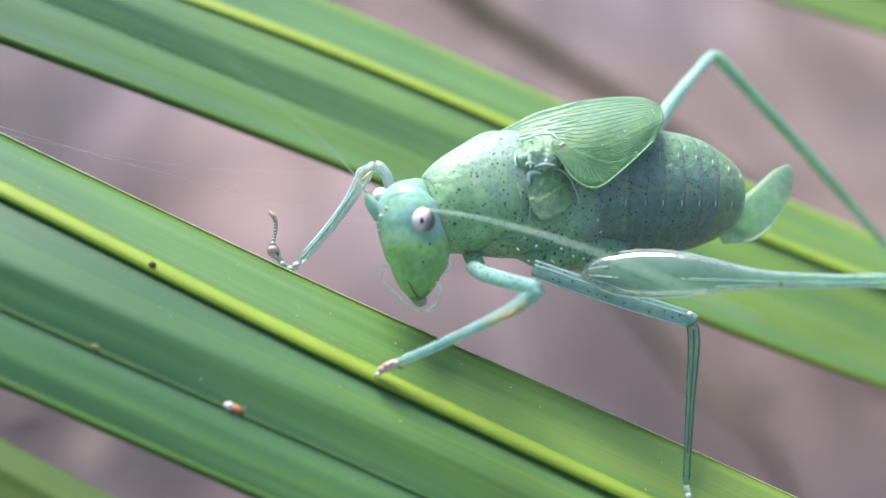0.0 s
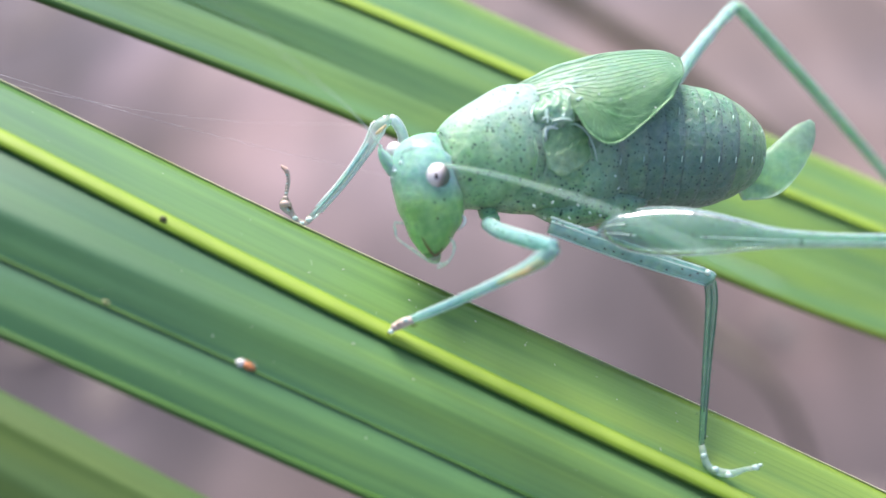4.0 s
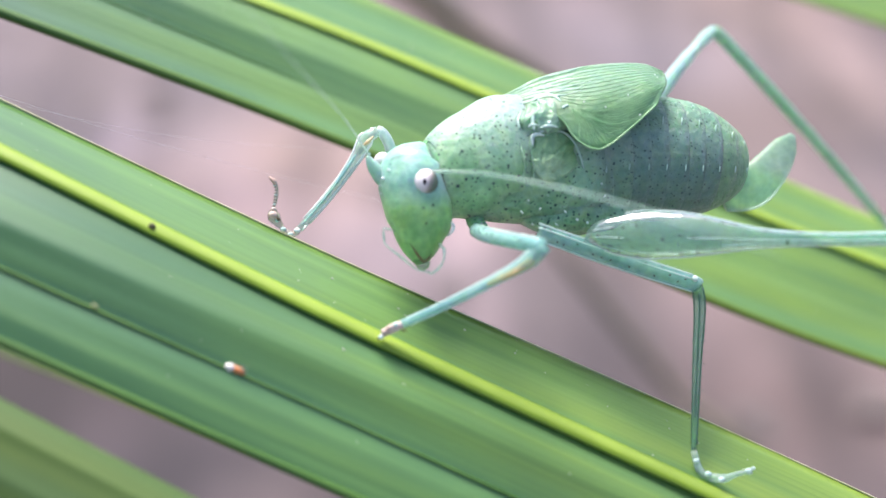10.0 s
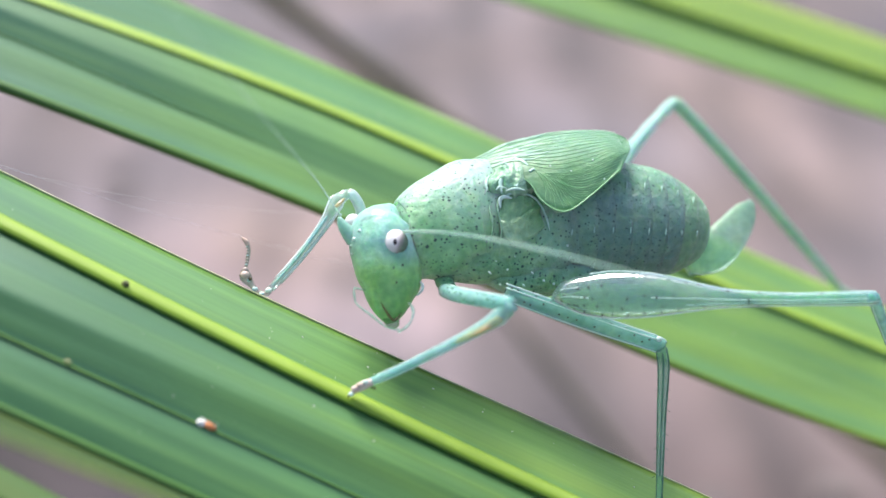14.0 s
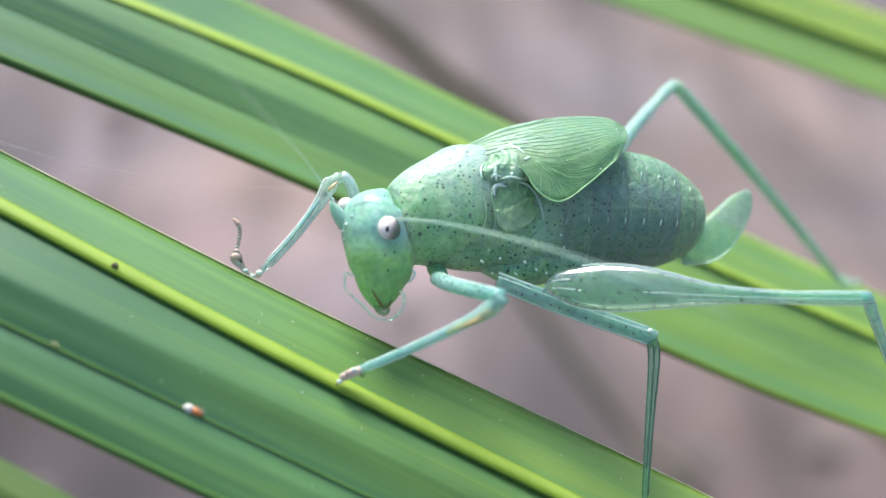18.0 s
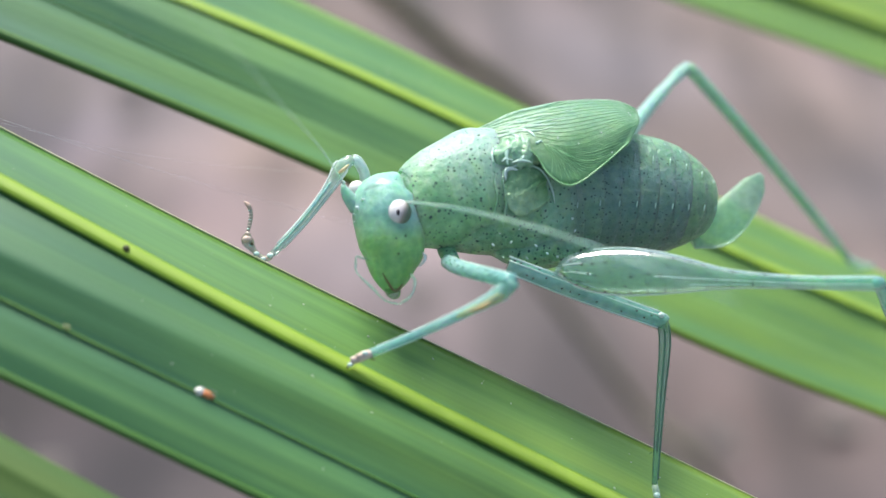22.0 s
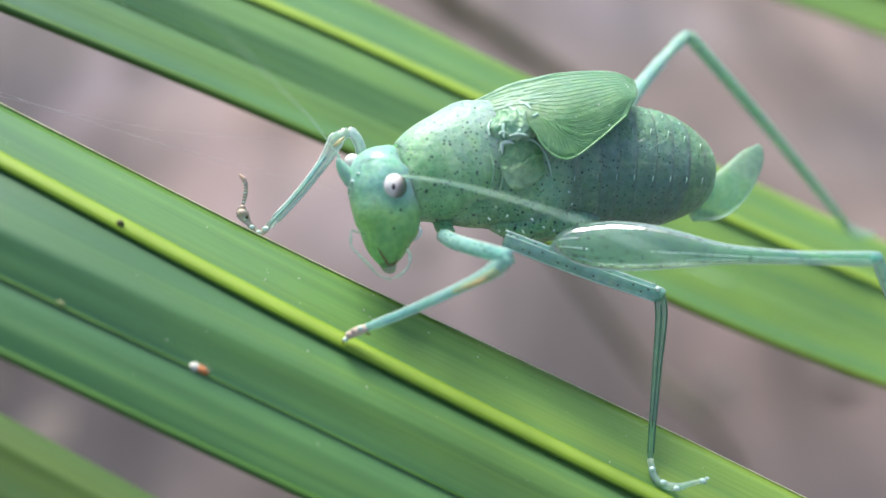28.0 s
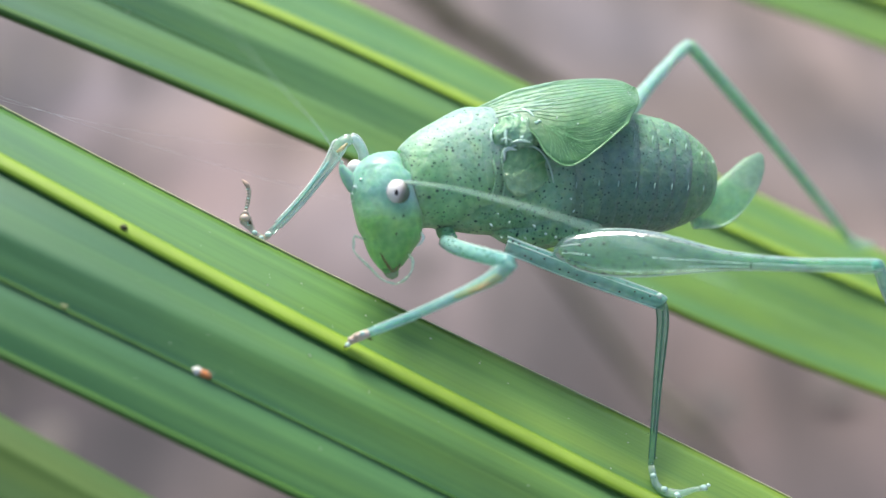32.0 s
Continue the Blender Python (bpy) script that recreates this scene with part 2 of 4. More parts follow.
    l.new(c, bsdf.inputs["Base Color"])
    bsdf.inputs["Roughness"].default_value = rough
    bsdf.inputs["Subsurface Weight"].default_value = soft
    bsdf.inputs["Subsurface Radius"].default_value = (0.5, 1.0, 0.5)
    bsdf.inputs["Subsurface Scale"].default_value = 0.002
    bsdf.inputs["Sheen Weight"].default_value, bsdf.inputs["Sheen Roughness"].default_value = 0.12, 0.4
    bump = n.new("ShaderNodeBump")
    bump.inputs["Strength"].default_value, bump.inputs["Distance"].default_value = bumpy, relief
    l.new(b.outputs[0], bump.inputs["Height"])
    l.new(bump.outputs[0], bsdf.inputs["Normal"])
    if clear:
        tr = n.new("ShaderNodeBsdfTransparent")
        tr.inputs[0].default_value = (0.82, 0.96, 0.93, 1)
        ms = n.new("ShaderNodeMixShader")
        ms.inputs[0].default_value = clear
        l.new(bsdf.outputs[0], ms.inputs[1])
        l.new(tr.outputs[0], ms.inputs[2])
        shine, fres, over = n.new("ShaderNodeBsdfGlossy"), n.new("ShaderNodeFresnel"), n.new("ShaderNodeMixShader")
        shine.inputs["Roughness"].default_value, fres.inputs[0].default_value = rough * 0.8, 1.5
        l.new(bump.outputs[0], shine.inputs["Normal"])
        half = n.new("ShaderNodeMath")
        half.operation, half.inputs[1].default_value = "MULTIPLY", 0.4
        l.new(fres.outputs[0], half.inputs[0])
        l.new(half.outputs[0], over.inputs[0])
        l.new(ms.outputs[0], over.inputs[1])
        l.new(shine.outputs[0], over.inputs[2])
        l.new(over.outputs[0], n["Material Output"].inputs[0])
    return mat


def plain_material(name, dark, light, rough=0.5, scale=900.0, spec=0.5):
    mat, n, l, bsdf = material(name)
    a, _ = texture(n, l, scale, 4)
    r = ramp(n, [(0.3, dark), (0.7, light)])
    l.new(a.outputs[0], r.inputs[0])
    l.new(r.outputs[0], bsdf.inputs["Base Color"])
    bsdf.inputs["Roughness"].default_value = rough
    bsdf.inputs["Specular IOR Level"].default_value = spec
    return mat


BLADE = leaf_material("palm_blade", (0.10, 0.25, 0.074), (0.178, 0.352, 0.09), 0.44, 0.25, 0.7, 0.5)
# copy of the blade with the upper leaflet's lighting painted into its colour
LIT_BLADE = leaf_material("lit_palm_blade", (0.145, 0.315, 0.115), (0.195, 0.385, 0.145), 0.5, 0.3, 0.5, 0.2, ((0.39, 0.58, 0.88), (1.06, 1.07, 1.1), (1.45, 1.28, 1.05)), (1.1, 1.05, 0.95))
# darker copy of the blade: shade on the near and rear leaflets painted in
DIMMED_BLADE = leaf_material("dimmed_palm_blade", (0.056, 0.118, 0.03), (0.082, 0.158, 0.039), 0.55, 0.25, 0.4, 0.0, ((1.0, 1.0, 0.95),) * 3, (1.3, 1.2, 1.1))
MARGIN = leaf_material("palm_margin", (0.05, 0.14, 0.02), (0.09, 0.2, 0.03), 0.5, 0.1)

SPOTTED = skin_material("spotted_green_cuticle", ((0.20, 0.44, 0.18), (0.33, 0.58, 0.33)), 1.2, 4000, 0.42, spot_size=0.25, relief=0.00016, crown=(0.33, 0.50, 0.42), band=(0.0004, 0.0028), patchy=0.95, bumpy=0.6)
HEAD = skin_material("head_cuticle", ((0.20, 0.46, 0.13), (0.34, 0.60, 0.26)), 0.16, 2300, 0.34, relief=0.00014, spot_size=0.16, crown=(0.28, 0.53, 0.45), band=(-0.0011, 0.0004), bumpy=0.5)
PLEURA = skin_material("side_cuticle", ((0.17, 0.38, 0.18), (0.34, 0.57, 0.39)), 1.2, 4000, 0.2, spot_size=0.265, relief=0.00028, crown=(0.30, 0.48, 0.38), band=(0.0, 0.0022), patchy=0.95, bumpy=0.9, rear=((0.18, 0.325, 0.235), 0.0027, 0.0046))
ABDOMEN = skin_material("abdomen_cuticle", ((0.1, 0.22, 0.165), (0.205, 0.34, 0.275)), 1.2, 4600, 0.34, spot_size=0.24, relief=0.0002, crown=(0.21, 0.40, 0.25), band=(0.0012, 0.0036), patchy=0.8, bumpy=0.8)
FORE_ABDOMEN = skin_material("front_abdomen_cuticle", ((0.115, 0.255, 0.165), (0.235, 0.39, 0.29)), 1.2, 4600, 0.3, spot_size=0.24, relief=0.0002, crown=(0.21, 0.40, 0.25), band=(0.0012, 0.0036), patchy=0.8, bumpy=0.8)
TAIL = skin_material("tail_cuticle", ((0.13, 0.28, 0.15), (0.23, 0.40, 0.25)), 0.9, 4600, 0.36, spot_size=0.22, relief=0.0002, patchy=0.8, bumpy=0.7)
HINGE = skin_material("green_hinge_cuticle", ((0.16, 0.38, 0.14), (0.36, 0.58, 0.34)), 0, 4000, 0.14, relief=0.0003, bumpy=0.9, soft=0.1)
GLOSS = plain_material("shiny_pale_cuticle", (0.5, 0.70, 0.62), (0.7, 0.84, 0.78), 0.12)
WING = skin_material("wing_cuticle", ((0.085, 0.225, 0.094), (0.142, 0.302, 0.147)), 0.25, 2600, 0.4, spot_size=0.12, relief=0.00012, crown=(0.17, 0.34, 0.20), band=(-0.0004, 0.0026), bumpy=0.5, soft=0.35)
WING_FOLD = skin_material("wing_fold_cuticle", ((0.18, 0.37, 0.22), (0.29, 0.47, 0.34)), 0, 1500, 0.4, relief=0.0002, bumpy=0.6, soft=0.1)
WING_VEIN = plain_material("wing_vein", (0.16, 0.37, 0.16), (0.27, 0.48, 0.26), 0.35, 1600)
LEG = skin_material("leg_cuticle", ((0.24, 0.59, 0.53), (0.45, 0.79, 0.73)), 0, 1500, 0.14, 0.4, soft=0.2)
MEMBRANE = skin_material("pale_membrane", ((0.20, 0.45, 0.23), (0.38, 0.62, 0.41)), 0, 1500, 0.16, 0.1, relief=0.00028, bumpy=0.9, soft=0.2)
SHANK = skin_material("glassy_shank", ((0.21, 0.55, 0.46), (0.37, 0.71, 0.63)), 0, 1200, 0.12, 0.5, 0.1)
THIGH = skin_material("glassy_thigh", ((0.19, 0.32, 0.32), (0.29, 0.43, 0.43)), 0, 1200, 0.1, 0.6, 0.1, rear=((0.20, 0.53, 0.41), 0.007, 0.013))
SHIN = skin_material("dark_shin_cuticle", ((0.12, 0.29, 0.16), (0.22, 0.40, 0.24)), 0, 1500, 0.15, 0.58, 0.2)
FAR_LEG = skin_material("green_leg_cuticle", ((0.27, 0.58, 0.33), (0.42, 0.7, 0.46)), 0, 1500, 0.25, 0.3, soft=0.2)
PALE = plain_material("pale_cuticle", (0.66, 0.76, 0.68), (0.86, 0.92, 0.87), 0.22)
CLEARISH = skin_material("glassy_cuticle", ((0.58, 0.76, 0.64), (0.78, 0.9, 0.8)), 0, 1500, 0.08, 0.65, soft=0.1)
PALP = skin_material("palp_cuticle", ((0.42, 0.66, 0.46), (0.62, 0.80, 0.64)), 0, 1500, 0.08, 0.7, soft=0.1)
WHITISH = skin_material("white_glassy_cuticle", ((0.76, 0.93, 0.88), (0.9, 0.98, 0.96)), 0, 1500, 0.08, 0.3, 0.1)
DARK_EDGE = plain_material("dark_leg_edge", (0.03, 0.09, 0.06), (0.07, 0.17, 0.11), 0.25)
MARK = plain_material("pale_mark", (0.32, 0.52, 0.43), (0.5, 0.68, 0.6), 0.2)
SCAR = plain_material("dark_scar", (0.045, 0.05, 0.015), (0.10, 0.10, 0.03), 0.6)
TAN = skin_material("glassy_tan_cuticle", ((0.36, 0.30, 0.22), (0.62, 0.56, 0.46)), 0, 1500, 0.12, 0.5, soft=0.1)
FOOT = plain_material("foot_cuticle", (0.5, 0.33, 0.26), (0.78, 0.68, 0.6), 0.25)
KNEE_YELLOW = skin_material("yellow_knee_cuticle", ((0.6, 0.6, 0.26), (0.8, 0.56, 0.3)), 0, 1500, 0.25, 0.35, soft=0.1)
KNEE_PALE = skin_material("pale_knee_cuticle", ((0.50, 0.70, 0.36), (0.74, 0.78, 0.44)), 0, 1500, 0.2, 0.45, soft=0.1)
SCAPE = skin_material("blue_green_cuticle", ((0.34, 0.60, 0.52), (0.50, 0.74, 0.66)), 0, 1500, 0.3, 0.2, soft=0.25)
OVIPOSITOR = skin_material("ovipositor_cuticle", ((0.30, 0.56, 0.36), (0.44, 0.68, 0.48)), 0, 1500, 0.5, 0.55, soft=0.2)
def eye_material():
    """White in front, grey-brown at the rear."""
    mat, n, l, bsdf = material("white_and_grey_eye")
    co, sep = n.new("ShaderNodeTexCoord"), n.new("ShaderNodeSeparateXYZ")
    tx, _ = texture(n, l, 1800, 3)
    l.new(co.outputs["Generated"], sep.inputs[0])
    slant = n.new("ShaderNodeMath")
    slant.operation, slant.inputs[1].default_value = "MULTIPLY_ADD", -0.35
    l.new(sep.outputs[2], slant.inputs[0])
    l.new(sep.outputs[0], slant.inputs[2])
    r = ramp(n, [(0.26, (0.8, 0.78, 0.77)), (0.42, (0.66, 0.61, 0.61)), (0.54, (0.3, 0.27, 0.25)), (0.68, (0.13, 0.18, 0.13))])
    l.new(slant.outputs[0], r.inputs[0])
    r2 = ramp(n, [(0.3, (0.88, 0.86, 0.88)), (0.7, (1.1, 1.06, 1.06))])
    l.new(tx.outputs[0], r2.inputs[0])
    l.new(mixed(n, l, "MULTIPLY", 0.8, r.outputs[0], r2.outputs[0]), bsdf.inputs["Base Color"])
    bsdf.inputs["Roughness"].default_value = 0.18
    return mat


EYE = eye_material()
EYE_WHITE = plain_material("white_eye", (0.62, 0.6, 0.6), (0.85, 0.82, 0.82), 0.15)
EYE_DARK = plain_material("dark_pupil", (0.02, 0.015, 0.02), (0.05, 0.035, 0.04), 0.15)
LIP = skin_material("glassy_lip", ((0.16, 0.34, 0.12), (0.30, 0.40, 0.17)), 0, 1500, 0.15, 0.55, soft=0.1)
ANTENNA = skin_material("antenna_cuticle", ((0.40, 0.62, 0.48), (0.54, 0.74, 0.6)), 0, 1500, 0.3, 0.6, soft=0.1)
MOUTH = plain_material("brown_mouth", (0.06, 0.05, 0.02), (0.17, 0.12, 0.045), 0.35)
VEIN_LINE = plain_material("palm_vein_line", (0.03, 0.09, 0.018), (0.055, 0.13, 0.028), 0.6, 300, 0.2)
DRY_EDGE = plain_material("dry_leaf_edge", (0.28, 0.32, 0.12), (0.52, 0.52, 0.34), 0.6, 500)
DRY_STEM = plain_material("dry_stem", (0.06, 0.065, 0.02), (0.12, 0.115, 0.045), 0.7, 60)
DIM_STEM = plain_material("dim_stem", (0.095, 0.087, 0.055), (0.135, 0.12, 0.085), 0.7, 60)
SILK = plain_material("silk", (0.6, 0.6, 0.62), (0.8, 0.8, 0.82), 0.3)
MITE_RED = plain_material("orange_grub", (0.6, 0.16, 0.05), (0.75, 0.3, 0.12), 0.35)
MITE_WHITE = plain_material("white_grub", (0.7, 0.68, 0.62), (0.85, 0.83, 0.8), 0.4)
DUST = plain_material("dust", (0.6, 0.6, 0.5), (0.8, 0.8, 0.72), 0.7)


# ---- ground far below ----
def build_ground():
    mat, n, l, bsdf = material("leaf_litter_ground")
    a, place = texture(n, l, 2.1, 1)
    place.inputs["Location"].default_value = (0.4, 0.3, 0)
    b, _ = texture(n, l, 14, 4)
    r = ramp(n, [(0.3, (0.100, 0.083, 0.079)), (0.5, (0.124, 0.103, 0.098)), (0.7, (0.165, 0.138, 0.132))])
    l.new(a.outputs[0], r.inputs[0])
    r2 = ramp(n, [(0.3, (0.75, 0.74, 0.75)), (0.7, (1.18, 1.15, 1.15))])
    l.new(b.outputs[0], r2.inputs[0])
    hue, _ = texture(n, l, 2.3, 1)
    r3 = ramp(n, [(0.38, (1.06, 0.98, 0.94)), (0.62, (0.98, 1.02, 1.16))])
    l.new(hue.outputs[0], r3.inputs[0])
    c = mixed(n, l, "MULTIPLY", 0.8, r.outputs[0], r2.outputs[0])
    c = mixed(n, l, "MULTIPLY", 1.0, c, r3.outputs[0])
    # dark and pale drifts of litter, and darker or paler patches placed to fit the camera's view
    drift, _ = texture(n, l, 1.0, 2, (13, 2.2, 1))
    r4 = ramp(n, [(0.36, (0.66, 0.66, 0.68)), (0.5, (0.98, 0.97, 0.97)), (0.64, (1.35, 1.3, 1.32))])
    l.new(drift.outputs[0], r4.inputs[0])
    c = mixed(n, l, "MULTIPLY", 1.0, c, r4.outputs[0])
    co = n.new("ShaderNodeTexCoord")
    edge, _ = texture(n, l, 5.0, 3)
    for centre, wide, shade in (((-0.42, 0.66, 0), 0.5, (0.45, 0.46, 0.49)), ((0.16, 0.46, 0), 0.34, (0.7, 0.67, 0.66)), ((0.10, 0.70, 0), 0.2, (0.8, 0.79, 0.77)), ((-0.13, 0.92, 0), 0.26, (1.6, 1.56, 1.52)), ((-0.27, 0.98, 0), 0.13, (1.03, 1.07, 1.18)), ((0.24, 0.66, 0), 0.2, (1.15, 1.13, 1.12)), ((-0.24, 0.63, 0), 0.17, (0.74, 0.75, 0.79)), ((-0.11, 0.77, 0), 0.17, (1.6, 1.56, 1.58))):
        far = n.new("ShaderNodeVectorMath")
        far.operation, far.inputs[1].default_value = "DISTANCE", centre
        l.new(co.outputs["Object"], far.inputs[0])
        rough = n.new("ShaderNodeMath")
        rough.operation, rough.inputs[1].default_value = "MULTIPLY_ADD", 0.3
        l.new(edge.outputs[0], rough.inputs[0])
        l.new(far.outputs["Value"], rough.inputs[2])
        patch_mask = n.new("ShaderNodeMapRange")
        patch_mask.interpolation_type = "SMOOTHSTEP"
        patch_mask.inputs[1].default_value, patch_mask.inputs[2].default_value = wide + 0.15, wide * 0.35 + 0.15
        l.new(rough.outputs[0], patch_mask.inputs[0])
        c = mixed(n, l, "MULTIPLY", patch_mask.outputs[0], c, shade)
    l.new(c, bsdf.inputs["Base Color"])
    bsdf.inputs["Roughness"].default_value = 0.9
    bm = bmesh.new()
    bmesh.ops.create_grid(bm, x_segments=60, y_segments=60, size=1.0)
    for v in bm.verts:
        reach = max(abs(v.co.x), abs(v.co.y))
        v.co *= 3 + 400 * reach**6
        v.co.z = 0.03 * noise.noise(v.co * 1.7) if reach < 0.6 else 0.0
    me = bpy.data.meshes.new("ground")
    bm.to_mesh(me)
    bm.free()
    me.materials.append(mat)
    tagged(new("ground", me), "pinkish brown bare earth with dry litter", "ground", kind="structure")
    # fallen leaves
    dry, n, l, bsdf = material("dry_leaf")
    geo = n.new("ShaderNodeNewGeometry")
    r = ramp(n, [(0.1, (0.115, 0.095, 0.09)), (0.6, (0.134, 0.11, 0.102)), (0.95, (0.15, 0.125, 0.118))])
    l.new(geo.outputs["Random Per Island"], r.inputs[0])
    l.new(r.outputs[0], bsdf.inputs["Base Color"])
    bsdf.inputs["Roughness"].default_value = 0.8
    rng = random.Random(14)
    bm = bmesh.new()
    for _ in range(320):
        x, y = rng.uniform(-1.6, 1.6), rng.uniform(-0.2, 3.2)
        long, wide, turn, curl = rng.uniform(0.02, 0.055), rng.uniform(0.008, 0.018), rng.uniform(0, 360), rng.uniform(0.01, 0.05)
        m = pose(x, y, 0.03 * noise.noise(Vector((x, y, 0)) * 1.7) + 0.004, rng.uniform(-2, 2), rng.uniform(-2, 2), turn)
        rings = []
        for i in range(6):
            u = i / 5
            w = wide * math.sin(math.pi * min(max(u, 0.04), 0.96)) ** 0.8
            rings.append([bm.verts.new(m @ Vector((long * (u - 0.5), w * q, curl * wide * abs(q) + 0.004 * math.sin(6 * u)))) for q in (-1, 0, 1)])
        for a, b in zip(rings, rings[1:]):
            for j in (0, 1):
                bm.faces.new((a[j], a[j + 1], b[j + 1], b[j]))
    me = bpy.data.meshes.new("leaf_litter")
    bm.to_mesh(me)
    bm.free()
    me.materials.append(dry)
    tagged(new("leaf_litter", me), "curled pinkish brown dry leaves on the ground", "leaf litter", kind="stuff")


build_ground()


# ---- the palm frond ----
def sheet(lines, n, thick, sub=3, ripple=0.0, seed=0, straight=False):
    """A blade through cross-sections: lines is a list of sections, each a row of points across the blade. It has a top and an under side and UVs in mm."""
    bm = bmesh.new()
    uv = bm.loops.layers.uv.new("UVMap")
    cols = []
    for k in range(len(lines[0])):
        cols.append(spline([s[k] for s in lines], n))
    rows = []
    for i in range(n + 1):
        r = [c[i] for c in cols]
        if straight:
            rows.append([r[j] + (r[j + 1] - r[j]) * (q / sub) for j in range(len(r) - 1) for q in range(sub)] + [r[-1]])
        else:
            rows.append(spline(r, sub * (len(cols) - 1)))
    along = [0.0]
    for i in range(n):
        along.append(along[-1] + float(np.linalg.norm(rows[i + 1][0] - rows[i][0])))
    acr = [0.0]
    for j in range(len(rows[0]) - 1):
        acr.append(acr[-1] + float(np.linalg.norm(rows[n // 2][j + 1] - rows[n // 2][j])))
    tops, unders = [], []
    for i, r in enumerate(rows):
        a, b = rows[max(i - 1, 0)], rows[min(i + 1, n)]
        ta, tb = [], []
        for j, p in enumerate(r):
            t = Vector(b[j] - a[j])
            s = Vector(r[min(j + 1, len(r) - 1)] - r[max(j - 1, 0)])
            nm = t.cross(s).normalized()
            if nm.z < 0:
                nm = -nm
            q = Vector(p) + nm * ripple * noise.noise(Vector((along[i] * 0.06 + seed, acr[j] * 0.8, seed)))
            ta.append(bm.verts.new(q))
            tb.append(bm.verts.new(q - nm * thick))
        tops.append(ta)
        unders.append(tb)
    m = len(tops[0])

    def quad(vs, idx):
        f = bm.faces.new(vs)
        for lp, (i, j) in zip(f.loops, idx):
            lp[uv].uv = (along[i], acr[j] + seed * 50.3)

    for i in range(n):
        for j in range(m - 1):
            ix = ((i, j), (i + 1, j), (i + 1, j + 1), (i, j + 1))
            quad([tops[a][b] for a, b in ix], ix)
            quad([unders[a][b] for a, b in ix[::-1]], ix[::-1])
        for j in (0, m - 1):
            ix = ((i, j), (i + 1, j))
            quad([tops[i][j], tops[i + 1][j], unders[i + 1][j], unders[i][j]], (ix[0], ix[1], ix[1], ix[0]))
    for i in (0, n):
        for j in range(m - 1):
            quad([tops[i][j], tops[i][j + 1], unders[i][j + 1], unders[i][j]], ((i, j), (i, j + 1), (i, j + 1), (i, j)))
    return bm


def rib_material():
    """Yellow along the crest of the rib (UV v near 1), green down its flanks; the crest's highlight and the lower
    side's shade are painted in too.
    """
    mat, n, l, bsdf = material("palm_rib")
    co = n.new("ShaderNodeTexCoord")
    sep = n.new("ShaderNodeSeparateXYZ")
    l.new(co.outputs["UV"], sep.inputs[0])
    r = ramp(n, [(0.0, (0.05, 0.14, 0.02)), (0.45, (0.075, 0.17, 0.014)), (0.7, (0.145, 0.255, 0.011)), (0.87, (0.2, 0.32, 0.016)), (1.0, (0.29, 0.41, 0.06))])
    l.new(sep.outputs[1], r.inputs[0])
    tx, _ = texture(n, l, 1.0, 4, (0.25, 2.0, 1), "UV")
    r2 = ramp(n, [(0.3, (0.8, 0.82, 0.8)), (0.7, (1.12, 1.1, 1.1))])
    l.new(tx.outputs[0], r2.inputs[0])
    l.new(mixed(n, l, "MULTIPLY", 0.8, r.outputs[0], r2.outputs[0]), bsdf.inputs["Base Color"])
    bsdf.inputs["Roughness"].default_value = 0.42
    bump = n.new("ShaderNodeBump")
    bump.inputs["Strength"].default_value, bump.inputs["Distance"].default_value = 0.3, 0.0001
    l.new(tx.outputs[0], bump.inputs["Height"])
    l.new(bump.outputs[0], bsdf.inputs["Normal"])
    return mat


RIB = rib_material()


def bar(line, n, half, high, m=12, seed=0, thin=1.0):
    """A long rib along a line of points, half wide and high, with UVs along it; thin: its width at the far end as a share."""
    last = len(line) - 1
    bm = loft([(*p, half * (1 + (thin - 1) * i / last), high * (1 + (thin - 1) * i / last)) for i, p in enumerate(line)], n, m, (0, -0.6, 0.8))
    uv = bm.loops.layers.uv.new("UVMap")
    bm.verts.index_update()
    for f in bm.faces:
        for lp in f.loops:
            lp[uv].uv = (lp.vert.co.x * 1.1 + seed * 19, 0.5 + 0.5 * math.sin(2 * math.pi * (lp.vert.index % m) / m))
    return bm


